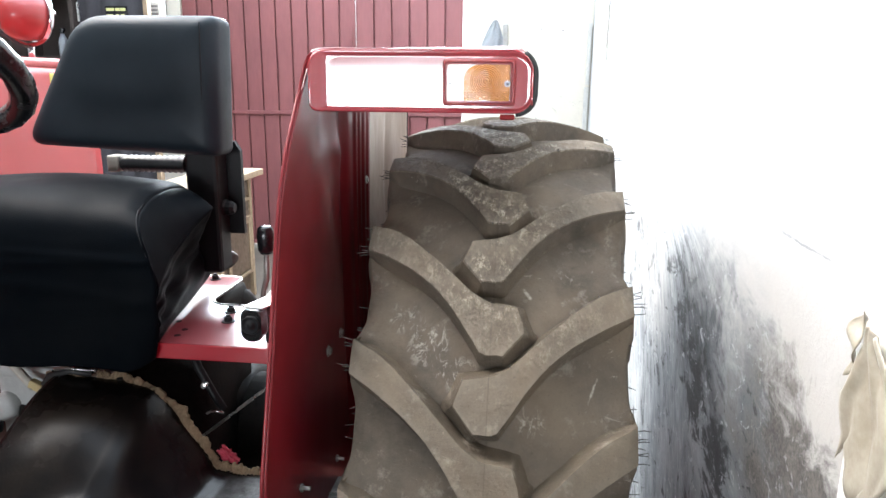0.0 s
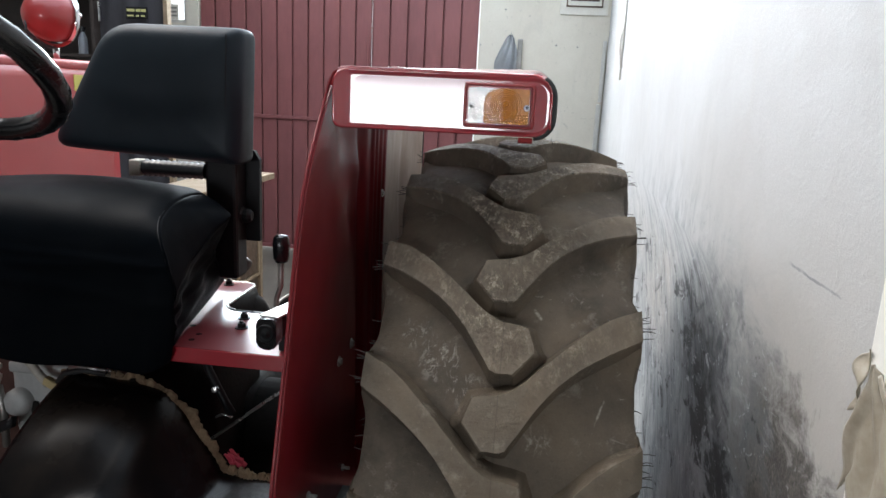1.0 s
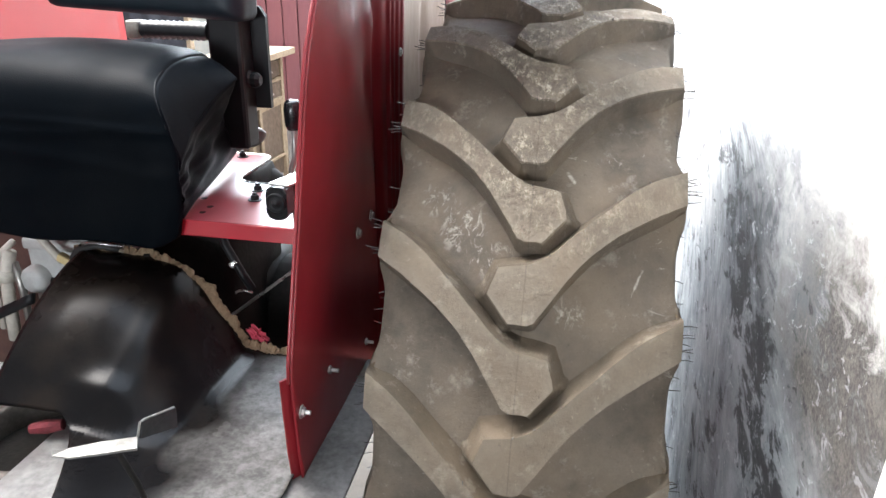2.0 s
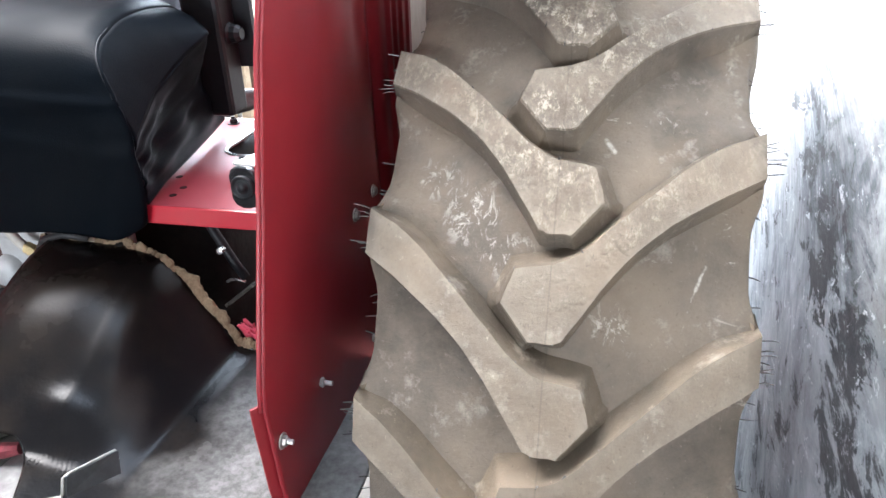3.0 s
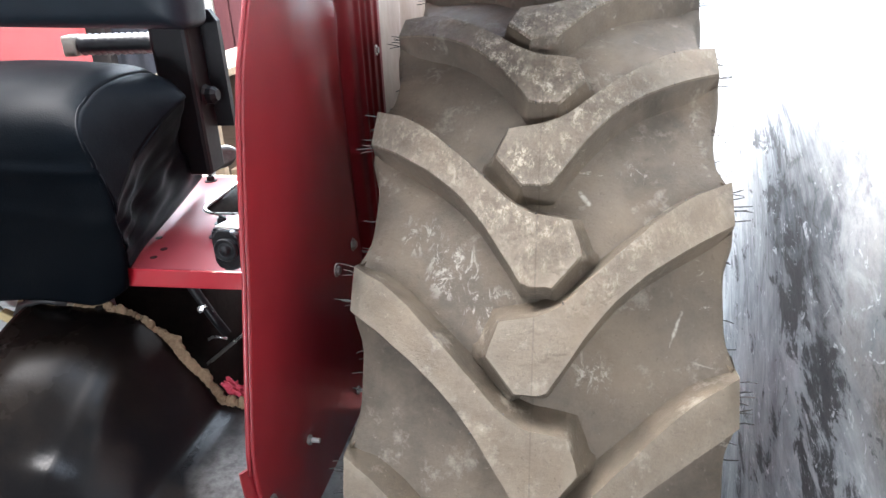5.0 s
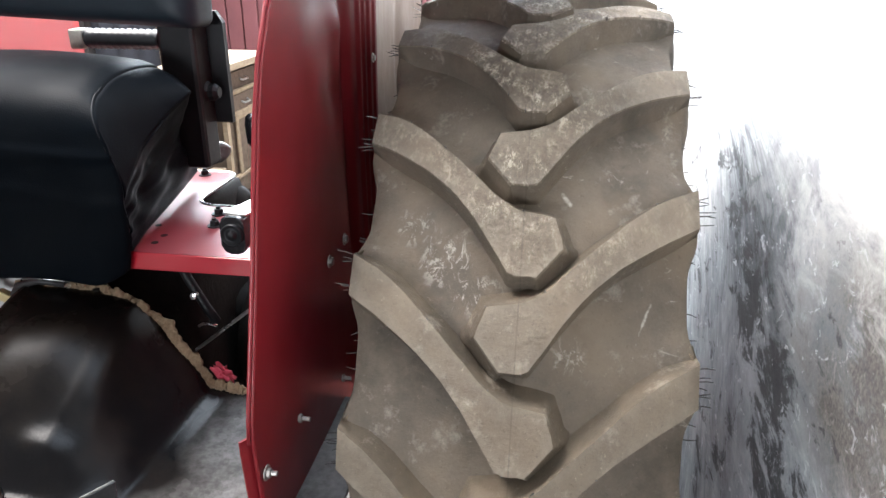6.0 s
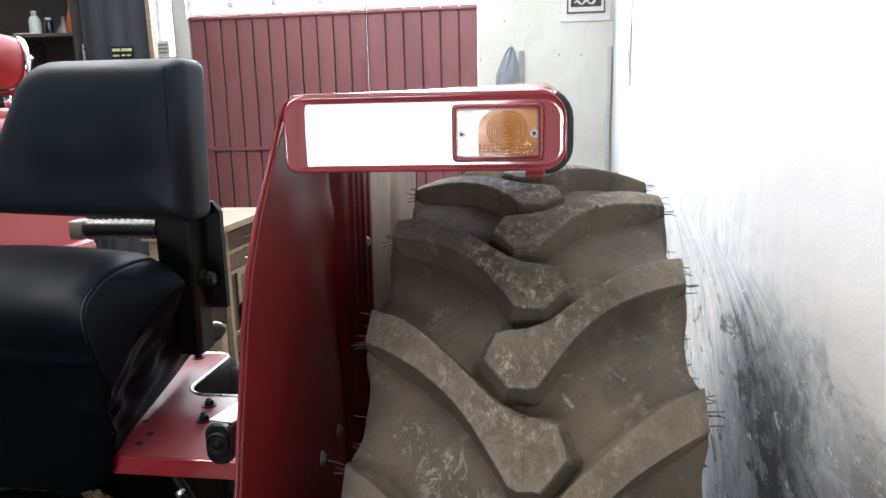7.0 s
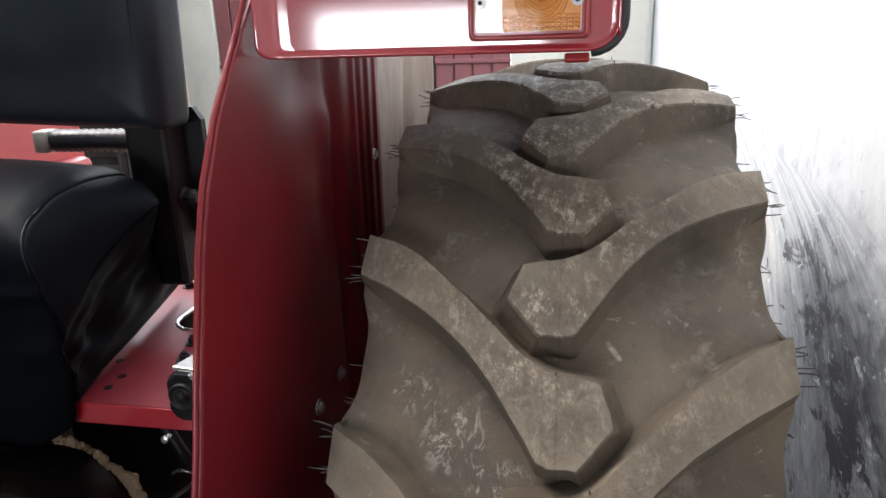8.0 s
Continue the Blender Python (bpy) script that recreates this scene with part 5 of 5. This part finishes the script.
dish = pose(-0.862, 1.020, 0.735)
boot_rim = grained("worn_boot_rim", (0.14, 0.125, 0.11), (0.06, 0.053, 0.046), 0.45, 20, 120, 0.2, 0.001, 0.5)
part("lever_boot", lathe([(0.100, -0.05), (0.108, -0.004), (0.113, 0.002), (0.122, 0.0), (0.165, -0.022), (0.21, -0.05), (0.21, -0.058), (0.16, -0.035), (0.115, -0.02), (0.104, -0.05)], dish, 36), boot_rim, tractor, "bare curved steel rim of an opening", True)
part("red_lining", lathe([(0, -0.030), (0.009, -0.028), (0.012, 0), (0.009, 0.028), (0, 0.030)], pose(-0.822, 0.985, 0.770, 10, 80, 20), 9), grained("dull_red_rag", (0.15, 0.016, 0.022), (0.07, 0.010, 0.013), 0.9, 60, 200, 0.4, 0.002), tractor)

# pedal: a bare pad on a flat arm that comes from the footplate
strip_steel = grained("worn_pedal_steel", (0.24, 0.235, 0.22), (0.11, 0.10, 0.085), 0.45, 34, 160, 0.2, 0.001, 0.3)
bm = bmesh.new()
q = [bm.verts.new(p) for p in ((-0.507, 0.786, 0.944), (-0.504, 0.790, 0.967), (-0.500, 0.857, 0.942), (-0.496, 0.848, 0.918))]
bm.faces.new(q)
# pad in a darker copy of the steel: its shaded side is painted in
pedal = part("pedal", thicken(bm, 0.003), grained("shaded_pedal_steel", (0.030, 0.032, 0.035), (0.016, 0.017, 0.018), 0.5, 34, 160, 0.2, 0.001, 0.2), tractor, "bare steel pedal pad on a flat arm")
bm = bmesh.new()
arm = [(-0.507, 0.784, 0.945, 0.016), (-0.545, 0.766, 0.945, 0.016), (-0.575, 0.750, 0.944, 0.012), (-0.592, 0.741, 0.944, 0.003)]
rows = [[bm.verts.new(p[:3]), bm.verts.new((p[0] + p[3] / 2, p[1] - p[3], p[2] - 0.004))] for p in arm]
for a, b in zip(rows, rows[1:]):
    bm.faces.new((a[0], a[1], b[1], b[0]))
part("pedal_rod", tube([(-0.530, 0.768, 0.943), (-0.532, 0.80, 0.86), (-0.545, 0.84, 0.755)], 0.004, 6), grime, pedal, smooth=True)
part("pedal_arm", thicken(bm, 0.004), strip_steel, pedal)
part("pad_edge", tube([(-0.510, 0.782, 0.943), (-0.507, 0.785, 0.949), (-0.5045, 0.789, 0.966), (-0.503, 0.796, 0.966), (-0.500, 0.856, 0.9425), (-0.497, 0.853, 0.932)], 0.0017, 6), strip_steel, pedal, "bright edge of the pedal pad", True)

# grey housing, pipes and rods seen below the seat
housing = part("grey_housing", box((-1.115, 1.335, 0.76), (-0.86, 1.43, 0.966), 0.028, None, 3), grey_cast, tractor, "pale grey painted casting below the seat", True)
part("housing_lip", box((-1.105, 1.326, 0.925), (-0.88, 1.340, 0.950), 0.006), grey_cast, housing, smooth=True)
part("housing_cap", lathe([(0, 0.03), (0.024, 0.03), (0.030, 0.02), (0.030, 0)], pose(-1.085, 1.338, 0.86, 90), 16), grey_cast, housing, smooth=True)
part("housing_slot", box((-1.062, 1.328, 0.830), (-1.044, 1.338, 0.862), 0.006), grime, housing)
part("rib", box((-1.005, 1.322, 0.78), (-0.990, 1.338, 0.91), 0.005), grey_cast, housing)
part("back_plate", box((-1.42, 1.44, 0.55), (-1.12, 1.47, 1.02), 0.01), rust_plate, tractor, "dull red-brown plate")
white_pipe = grained("dusty_white_pipe", (0.52, 0.49, 0.43), (0.36, 0.33, 0.28), 0.5, 14, 90, 0.2, 0.001)
part("pipe", tube([(-1.150, 1.305, 0.72), (-1.145, 1.305, 0.80), (-1.136, 1.305, 0.875), (-1.122, 1.312, 0.925)], 0.013, 10), white_pipe, tractor, smooth=True)
part("pipe_collar", lathe([(0.0, -0.012), (0.018, -0.012), (0.019, 0.012), (0.0, 0.014)], pose(-1.137, 1.305, 0.872, 0, 8), 14), pale_collar, tractor, smooth=True)
part("pipe", tube([(-1.178, 1.31, 0.74), (-1.172, 1.31, 0.84), (-1.150, 1.312, 0.915), (-1.115, 1.318, 0.945)], 0.007, 8), white_pipe, tractor, smooth=True)
part("oil_pipe", tube([(-1.112, 1.312, 0.76), (-1.110, 1.310, 0.84), (-1.118, 1.312, 0.90)], 0.008, 10), dull_steel, tractor, smooth=True)
part("tan_pipe", tube([(-1.050, 1.300, 0.995), (-1.032, 1.296, 0.972), (-1.005, 1.292, 0.944), (-0.985, 1.290, 0.925)], 0.0085, 10), white_pipe, tractor, "chalky pale pipe end", True)
part("connector", box((-0.022, -0.008, -0.009), (0.016, 0.008, 0.009), 0.003, pose(-0.972, 1.290, 0.926, 0, 25)), yellow_cloth, tractor, "yellowed plug")
part("connector", box((-0.014, -0.007, -0.007), (0.014, 0.007, 0.007), 0.003, pose(-0.940, 1.292, 0.944, 0, -20)), felt, tractor)
for k, (mat, h) in enumerate(((black_rubber, 0.0), (rag_cloth, 0.010), (white_plastic, 0.018), (black_rubber, 0.026))):
    part("wire", tube([(-1.055 + 0.012 * k, 1.300, 0.800 + h), (-1.035 + 0.010 * k, 1.290, 0.838 + h), (-1.005 + 0.006 * k, 1.286, 0.875 + 0.6 * h), (-0.972, 1.288, 0.915)], 0.0038, 6), mat, tractor, smooth=True)
part("hose", tube([(-0.965, 1.292, 0.930), (-0.945, 1.286, 0.955), (-0.90, 1.285, 0.968), (-0.855, 1.290, 0.962)], 0.0065, 8), black_rubber, tractor, smooth=True)
part("clip_bar", tube([(-0.93, 1.284, 0.972), (-0.90, 1.280, 0.976), (-0.84, 1.284, 0.972)], 0.003, 6), zinc, tractor, smooth=True)
part("lower_lever", thicken(grid(lambda u, v: (lerp(-1.225, -1.065, u), 1.285 + 0.008 * v, lerp(0.752, 0.834, u) + 0.020 * (v - 0.5)), 10, 2), 0.012), black_steel, tractor, smooth=True)
part("lever_bush", lathe([(0, -0.014), (0.016, -0.014), (0.018, 0.0), (0.016, 0.014), (0, 0.014)], pose(-1.205, 1.282, 0.752, 90), 14), white_pipe, tractor, smooth=True)
part("brake_rod", tube([(-0.690, 1.402, 0.778), (-0.558, 1.40, 0.886), (-0.43, 1.38, 0.990)], 0.0035, 8), zinc, tractor, "thin bright rod", True)
part("linkage_bar", tube([(-0.715, 1.42, 0.985), (-0.690, 1.405, 0.938), (-0.655, 1.40, 0.876), (-0.637, 1.40, 0.846)], 0.009, 8), black_steel, tractor, smooth=True)
part("linkage_pin", lathe([(0, -0.012), (0.006, -0.012), (0.006, 0.012), (0, 0.013)], pose(-0.670, 1.392, 0.905, 80, 20), 10), zinc, tractor)
part("spring_clip", tube([(-0.672, 1.392, 0.838), (-0.662, 1.390, 0.845), (-0.648, 1.390, 0.846), (-0.634, 1.392, 0.842)], 0.0028, 6), zinc, tractor, smooth=True)
part("eye_ring", lathe([(0.016, -0.008), (0.024, -0.008), (0.024, 0.008), (0.016, 0.008), (0.016, -0.008)], pose(-0.455, 1.32, 0.985, 70), 18), dull_steel, tractor, smooth=True)
part("back_casing", box((-1.12, 1.60, 0.50), (-0.66, 1.86, 0.80), 0.05), grime, tractor, smooth=True)

# far mudguard and its round lamp
CX = -0.904


def far_panel(u, v):
    x, y, z = fender_panel(u, v)
    y0 = curve_at(FRONT, z)
    y = lerp(y0, 2.29, u)
    return (2 * CX - FX - 0.004 * math.sin(3 * y + 4 * z), y, z)


far = part("fender", thicken(grid(far_panel, 30, 30), 0.003), red_far, tractor, "red steel mudguard on the far side", True)
part("fender_top", box((-1.81, PY, 1.560), (2 * CX - FX + 0.006, 2.29, 1.592), 0.012, None, 3), red_far, far, smooth=True)
part("lower_ledge", box((-1.60, 1.35, 1.02), (2 * CX - FX + 0.05, 2.27, 1.20), 0.02), red_dark, far)
part("yellow_mark", box((2 * CX - FX + 0.002, 2.075, 1.50), (2 * CX - FX + 0.006, 2.12, 1.548), 0.002), yellow_patch, far)
lampc = (-1.594, 2.22, 1.726)
LS = 0.60
turn = Matrix.Translation(lampc) @ pose(0, 0, 0, -96, 0, -28) @ Matrix.Scale(LS, 4)
bulb = part("round_lamp", lathe([(0, -0.135), (0.04, -0.130), (0.085, -0.105), (0.118, -0.062), (0.130, 0.0), (0.126, 0.045), (0.118, 0.075), (0.0, 0.075)], turn, 32), red_dark, tractor, "glossy red round lamp housing with a chrome rim", True)
part("chrome_rim", lathe([(0.118, 0.070), (0.134, 0.068), (0.134, 0.092), (0.10, 0.098), (0, 0.10)], turn, 32), chrome, bulb, smooth=True)
LC = Vector(lampc)
part("yoke", tube([LC + LS * Vector((0.142 * math.cos(a), 0.03, 0.150 * math.sin(a))) for a in np.linspace(0.05, -math.pi - 0.05, 16)], 0.006, 8), red_far, bulb, smooth=True)
for s in (-1, 1):
    part("pivot", lathe([(0.012, 0), (0.020, 0.004), (0.020, 0.012), (0.009, 0.014), (0.009, 0.026), (0, 0.028)], Matrix.Translation(LC + LS * Vector((s * 0.135, 0.03, 0.01))) @ pose(0, 0, 0, 0, s * 90) @ Matrix.Scale(LS, 4), 14), chrome, bulb, smooth=True)
part("stem", tube([LC + LS * Vector((0, 0.03, -0.15)), (lampc[0], lampc[1] + 0.02, 1.59)], 0.010, 10), chrome, bulb, smooth=True)
part("catch", tube([LC + LS * Vector(p) for p in ((-0.02, -0.02, 0.128), (-0.035, -0.03, 0.146), (-0.05, -0.03, 0.142))], 0.004, 8), chrome, bulb, smooth=True)
part("lamp_wire", tube([LC + LS * Vector(p) for p in ((-0.06, -0.11, -0.03), (-0.055, -0.12, -0.09), (0.0, -0.05, -0.15), (0.02, 0.02, -0.17))], 0.004, 8), black_rubber, bulb, smooth=True)

# ---- on the floor under the axle ----
carton = thing("carton", "small orange and red cardboard carton on the floor", "carton")
base = pose(-0.46, 2.02, FLOOR, 0, 0, 25)
part("body", box((-0.06, -0.045, 0.0), (0.06, 0.045, 0.12), 0.003, base), card_orange, carton)
part("band", box((-0.061, -0.0465, 0.03), (0.061, 0.0465, 0.07), 0.001, base), card_red, carton)
part("white_label", box((-0.045, -0.048, 0.075), (0.045, -0.044, 0.105), 0.001, base), paper, carton)

# ---- along the right wall ----
tagged(mesh_object("trim", box((0.345, 0.30, FLOOR), (wall_x(0.6) + 0.05, 0.820, TOP), 0.004), plaster), "flat white pilaster on the side wall", "pilaster", kind="structure")
film = thing("peeling_film", "crumpled beige plastic film hanging from the wall", "film")


def film_sheet(u, v):
    z = lerp(1.300, 1.135 + 0.02 * math.sin(7 * u), v)
    left = 0.790 + 0.034 * min(1, 0.1 + 1.8 * v) + 0.003 * math.sin(13 * v)
    right = 0.776 - 0.095 * min(1, 0.05 + 2.0 * v) * (1 - 0.7 * max(0, (v - 0.6) / 0.4) ** 2) + 0.004 * math.sin(19 * v + 1)
    y = lerp(left, right, u)
    hug = wall_x(y) - 0.004 if y > 0.80 else lerp(0.347, wall_x(0.8) - 0.004, max(0, (y - 0.775) / 0.025))
    x = hug - 0.0035 * (0.5 + 0.5 * math.sin(7 * u + 4 * v)) - 0.005 * abs(math.sin(4 * v - 6 * u)) - 0.003 * abs(math.sin(11 * u + 2 * v))
    return (x, y, z + 0.006 * math.sin(8 * u) - 0.02 * abs(u - 0.45) * (1 - v))


part("sheet", thicken(grid(film_sheet, 30, 50), 0.0012), peel, film, smooth=True)
part("torn_strip", thicken(grid(lambda u, v: (wall_x(0.8) - 0.012 + 0.005 * math.sin(7 * v + 3 * u), 0.808 + 0.016 * u + 0.005 * math.sin(9 * v), lerp(1.312, 1.245, v) - 0.012 * u), 8, 14), 0.0012), peel, film, "curled torn strip of film", True)

cable = thing("wall_cable", "grey cable strip hanging on the white wall", "cable")
part("strip", box((wall_x(4.82) - 0.012, 4.80, 1.67), (wall_x(4.82) - 0.002, 4.84, 2.18), 0.003), pale_iron, cable)
part("tail", tube([(wall_x(4.8) - 0.008, 4.81, 2.05), (wall_x(4.75) - 0.03, 4.75, 1.90), (wall_x(4.7) - 0.012, 4.70, 1.74)], 0.008, 6), pale_iron, cable, smooth=True)
trunk = thing("corner_trunking", "grey strip of trunking in the wall corner", "trunking")
part("strip", box((wall_x(6.65) - 0.045, 6.635, 1.51), (wall_x(6.65) - 0.012, 6.675, 2.04), 0.004), pale_iron, trunk)
part("lower_strip", box((wall_x(6.65) - 0.055, 6.645, FLOOR), (wall_x(6.65) - 0.014, 6.676, 1.49), 0.004), pale_iron, trunk)

# ---- on the cream wall ----
picture = thing("framed_picture", "calligraphy print in a brown frame on a white mount", "picture")
part("mount", box((0.075, Y1 - 0.012, 2.12), (0.495, Y1 - 0.002, 2.82), 0.003), paper, picture)
part("frame", prism([(0.130, 2.185), (0.448, 2.185), (0.448, 2.76), (0.130, 2.76)], Y1 - 0.022, Y1 - 0.012, 0.002), wood_dark, picture)
part("inner_mount", box((0.143, Y1 - 0.0245, 2.198), (0.435, Y1 - 0.022, 2.747)), paper, picture)
part("print", box((0.163, Y1 - 0.0270, 2.235), (0.415, Y1 - 0.0245, 2.73)), brown_ink, picture)
rng = random.Random(3)
for i, (z, w) in enumerate(((2.27, 0.17), (2.325, 0.20), (2.38, 0.18), (2.455, 0.12), (2.52, 0.20), (2.58, 0.16), (2.65, 0.12))):
    cx = 0.289 + rng.uniform(-0.02, 0.02)
    pts = [(cx + w * (k / 8 - 0.5), Y1 - 0.028, z + 0.016 * math.sin(k * 1.7 + i)) for k in range(9)]
    part("print_bar", tube(pts, [0.006 + 0.006 * abs(math.sin(k * 2.1 + i)) for k in range(9)], 6), paper, picture)

hung(picture, 0.022, 0.135)
bag = thing("hanging_bag", "clear blue-grey plastic bag hanging on a nail", "bag")


def bag_sheet(u, v):
    z = lerp(1.935, 1.55, v)
    w = 0.03 + 0.20 * min(1, v * 1.6) ** 0.8
    x = -0.325 + (u - 0.60) * w
    y = Y1 - 0.012 - 0.03 * math.sin(math.pi * u) * min(1, 2 * v) - 0.008 * math.sin(17 * u + 6 * v)
    return (x, y, z)


part("film", thicken(grid(bag_sheet, 20, 20), 0.0015), plastic_bag, bag, smooth=True)
part("contents", box((-0.26, Y1 - 0.03, 1.56), (-0.215, Y1 - 0.006, 1.90), 0.008), dull_steel, bag)
part("nail", tube([(-0.325, Y1 + 0.0, 1.945), (-0.325, Y1 - 0.03, 1.95)], 0.004, 6), dull_steel, bag)
hung(bag, 0.008, 0.13)
for x, z in ((-0.390, 2.50), (-0.379, 2.281), (0.09, 1.99), (0.28, 1.98), (-0.59, 1.97)):
    nail = thing("wall_nail", "dark nail stub in the cream wall", "nail", "nails in the cream wall")
    part("head", lathe([(0, 0.007), (0.006, 0.005), (0.008, 0), (0.0, 0)], pose(x, Y1 - 0.001, z, 90), 8), dull_steel, nail)

# ---- workbench ----
bench = thing("workbench", "worn wooden desk with two small drawers and a door", "desk")
BX, BZ, LEG = -2.06, 0.805, FLOOR - 0.08
part("top", box((-2.36, 4.28, BZ - 0.045), (-1.970, 5.375, BZ), 0.005), wood, bench)
part("back_board", box((-2.34, 5.31, LEG + 0.05), (BX - 0.02, 5.33, BZ - 0.046), 0.003), wood_dark, bench)
part("case", box((-2.32, 4.78, LEG + 0.06), (BX - 0.022, 5.30, BZ - 0.046), 0.003), wood_dark, bench)
for y in (4.755, 5.315):
    part("post", box((BX - 0.03, y - 0.022, LEG), (BX + 0.004, y + 0.022, BZ - 0.046), 0.003), wood, bench)
for x, y in ((-2.30, 4.34), (-2.30, 5.33), (BX - 0.02, 4.34)):
    part("leg", box((x - 0.03, y - 0.03, LEG), (x + 0.03, y + 0.03, BZ - 0.046), 0.004), wood, bench)
for z in (0.590, 0.452, 0.035):
    part("rail", box((BX - 0.024, 4.778, z - 0.012), (BX + 0.002, 5.293, z + 0.012), 0.002), wood, bench)
for z in (0.670, 0.520):
    d = part("drawer", box((BX - 0.02, 4.785, z - 0.052), (BX - 0.004, 5.286, z + 0.052), 0.004), wood_dark, bench)
    part("pull", tube([(BX - 0.004, 5.00, z), (BX + 0.018, 5.01, z - 0.012), (BX + 0.018, 5.09, z - 0.012), (BX - 0.004, 5.10, z)], 0.007, 8), zinc, d, smooth=True)
door = part("door", box((BX - 0.02, 4.88, 0.055), (BX - 0.004, 5.285, 0.435), 0.003), wood_dark, bench)
for lo, hi in (((4.875, 0.05), (4.915, 0.44)), ((5.255, 0.05), (5.290, 0.44)), ((4.915, 0.41), (5.255, 0.44))):
    part("door_frame", box((BX - 0.006, lo[0], lo[1]), (BX + 0.004, hi[0], hi[1]), 0.002), wood, door)
part("foot_block", box((BX - 0.06, 4.52, LEG), (BX + 0.03, 4.60, 0.17), 0.004), wood, bench)

bench.location = (0.01, -0.23, 0.08)

# ---- shelves and curtain at the back ----
SY, BASE = 5.22, FLOOR - 0.08
rack = thing("shelf_cabinet", "dark wooden open shelf cabinet holding bottles", "cabinet")
part("back_board", box((-5.0, SY + 0.36, BASE), (-3.44, SY + 0.38, 2.9), 0.002), shelf_dark, rack)
part("side_board", box((-3.465, SY, BASE), (-3.435, SY + 0.38, 2.9), 0.003), shelf_dark, rack)
part("far_side", box((-5.0, SY, BASE), (-4.97, SY + 0.38, 2.9), 0.003), shelf_dark, rack)
for z in (0.5, 1.05, 1.60, 2.07, 2.55):
    part("shelf", box((-4.97, SY + 0.005, z - 0.012), (-3.465, SY + 0.36, z + 0.012), 0.002), wood_dark if z == 2.07 else shelf_dark, rack)
part("upright", box((-3.98, SY + 0.004, 1.612), (-3.96, SY + 0.36, 2.058), 0.002), shelf_dark, rack)


def bottle(label, x, y, z, prof, mat, cap=None):
    b = thing("bottle", label, "bottle", "bottles on the shelf")
    part("body", lathe(prof, pose(x, y, z), 18), mat, b, smooth=True)
    if cap:
        h = prof[-1][1]
        part("cap", lathe([(0.020, h - 0.03), (0.022, h - 0.028), (0.022, h + 0.006), (0, h + 0.008)], pose(x, y, z), 14), cap, b)
    return hung(b, 0.03, 0.08)


bottle("cloudy white plastic bottle on the shelf", -3.84, SY + 0.12, 2.082, [(0, 0), (0.04, 0), (0.042, 0.01), (0.042, 0.10), (0.034, 0.125), (0.018, 0.145), (0.018, 0.17)], white_plastic, zinc)
bottle("dark spray can with a pale cap on the shelf", -3.715, SY + 0.10, 2.082, [(0, 0), (0.03, 0), (0.031, 0.008), (0.031, 0.085), (0.022, 0.105), (0.014, 0.115)], black_plastic, white_plastic)
bottle("tall orange plastic bottle on the shelf", -3.515, SY + 0.12, 2.082, [(0, 0), (0.055, 0), (0.058, 0.012), (0.056, 0.10), (0.042, 0.15), (0.030, 0.20), (0.036, 0.27), (0.024, 0.31), (0.018, 0.35)], orange_plastic)
funnel = thing("funnel", "grey metal funnel upside down on the shelf", "funnel")
part("cone", lathe([(0.065, 0.0), (0.062, 0.01), (0.018, 0.085), (0.014, 0.13), (0.010, 0.13), (0.013, 0.08), (0.055, 0.004)], pose(-3.62, SY + 0.14, 2.082), 20), dull_steel, funnel, smooth=True)
bottle("blue glass bottle on the lower shelf", -3.60, SY + 0.10, 1.612, [(0, 0), (0.035, 0), (0.036, 0.01), (0.036, 0.12), (0.016, 0.16), (0.014, 0.20)], plastic_bag, black_plastic)
papers = thing("paper_stack", "flat white papers on the shelf", "paper")
part("sheets", box((-3.95, SY + 0.02, 2.082), (-3.80, SY + 0.08, 2.092), 0.002), paper, papers)

ward = thing("curtained_cabinet", "tall cabinet closed with a dark pleated curtain", "cabinet")
part("frame", box((-2.872, SY - 0.01, BASE), (-2.838, SY + 0.05, 2.9), 0.003), wood, ward, "pale wooden edge post")
part("carcass", box((-3.43, SY + 0.082, BASE), (-2.868, SY + 0.10, 2.9), 0.003), shelf_dark, ward)
part("curtain", thicken(grid(lambda u, v: (lerp(-3.425, -2.876, u), SY + 0.055 + 0.014 * math.sin(2 * math.pi * 3.6 * u + 1.2 * math.sin(3 * v)) * (0.5 + 0.5 * v), lerp(2.88, 0.05, v)), 80, 10), 0.003), curtain_cloth, ward, "dark grey pleated curtain", True)
part("handle", box((-3.402, SY + 0.002, 1.86), (-3.388, SY + 0.020, 2.00), 0.004), zinc, ward)
plate = thing("label_plate", "black label plate with yellow lettering bars", "label")
part("plate", box((-3.17, SY - 0.004, 1.885), (-3.00, SY + 0.004, 1.970), 0.002), black_plastic, plate)
for i, (a, b) in enumerate(((-3.16, -3.10), (-3.09, -3.055), (-3.05, -3.01))):
    part("text_bar", box((a, SY - 0.006, 1.935), (b, SY - 0.004, 1.955)), label_yellow, plate)
    part("text_bar", box((a, SY - 0.006, 1.900), (b - 0.01, SY - 0.004, 1.912)), label_yellow, plate)
for ob in (rack, funnel, papers, ward, plate):
    hung(ob, 0.03, 0.08)
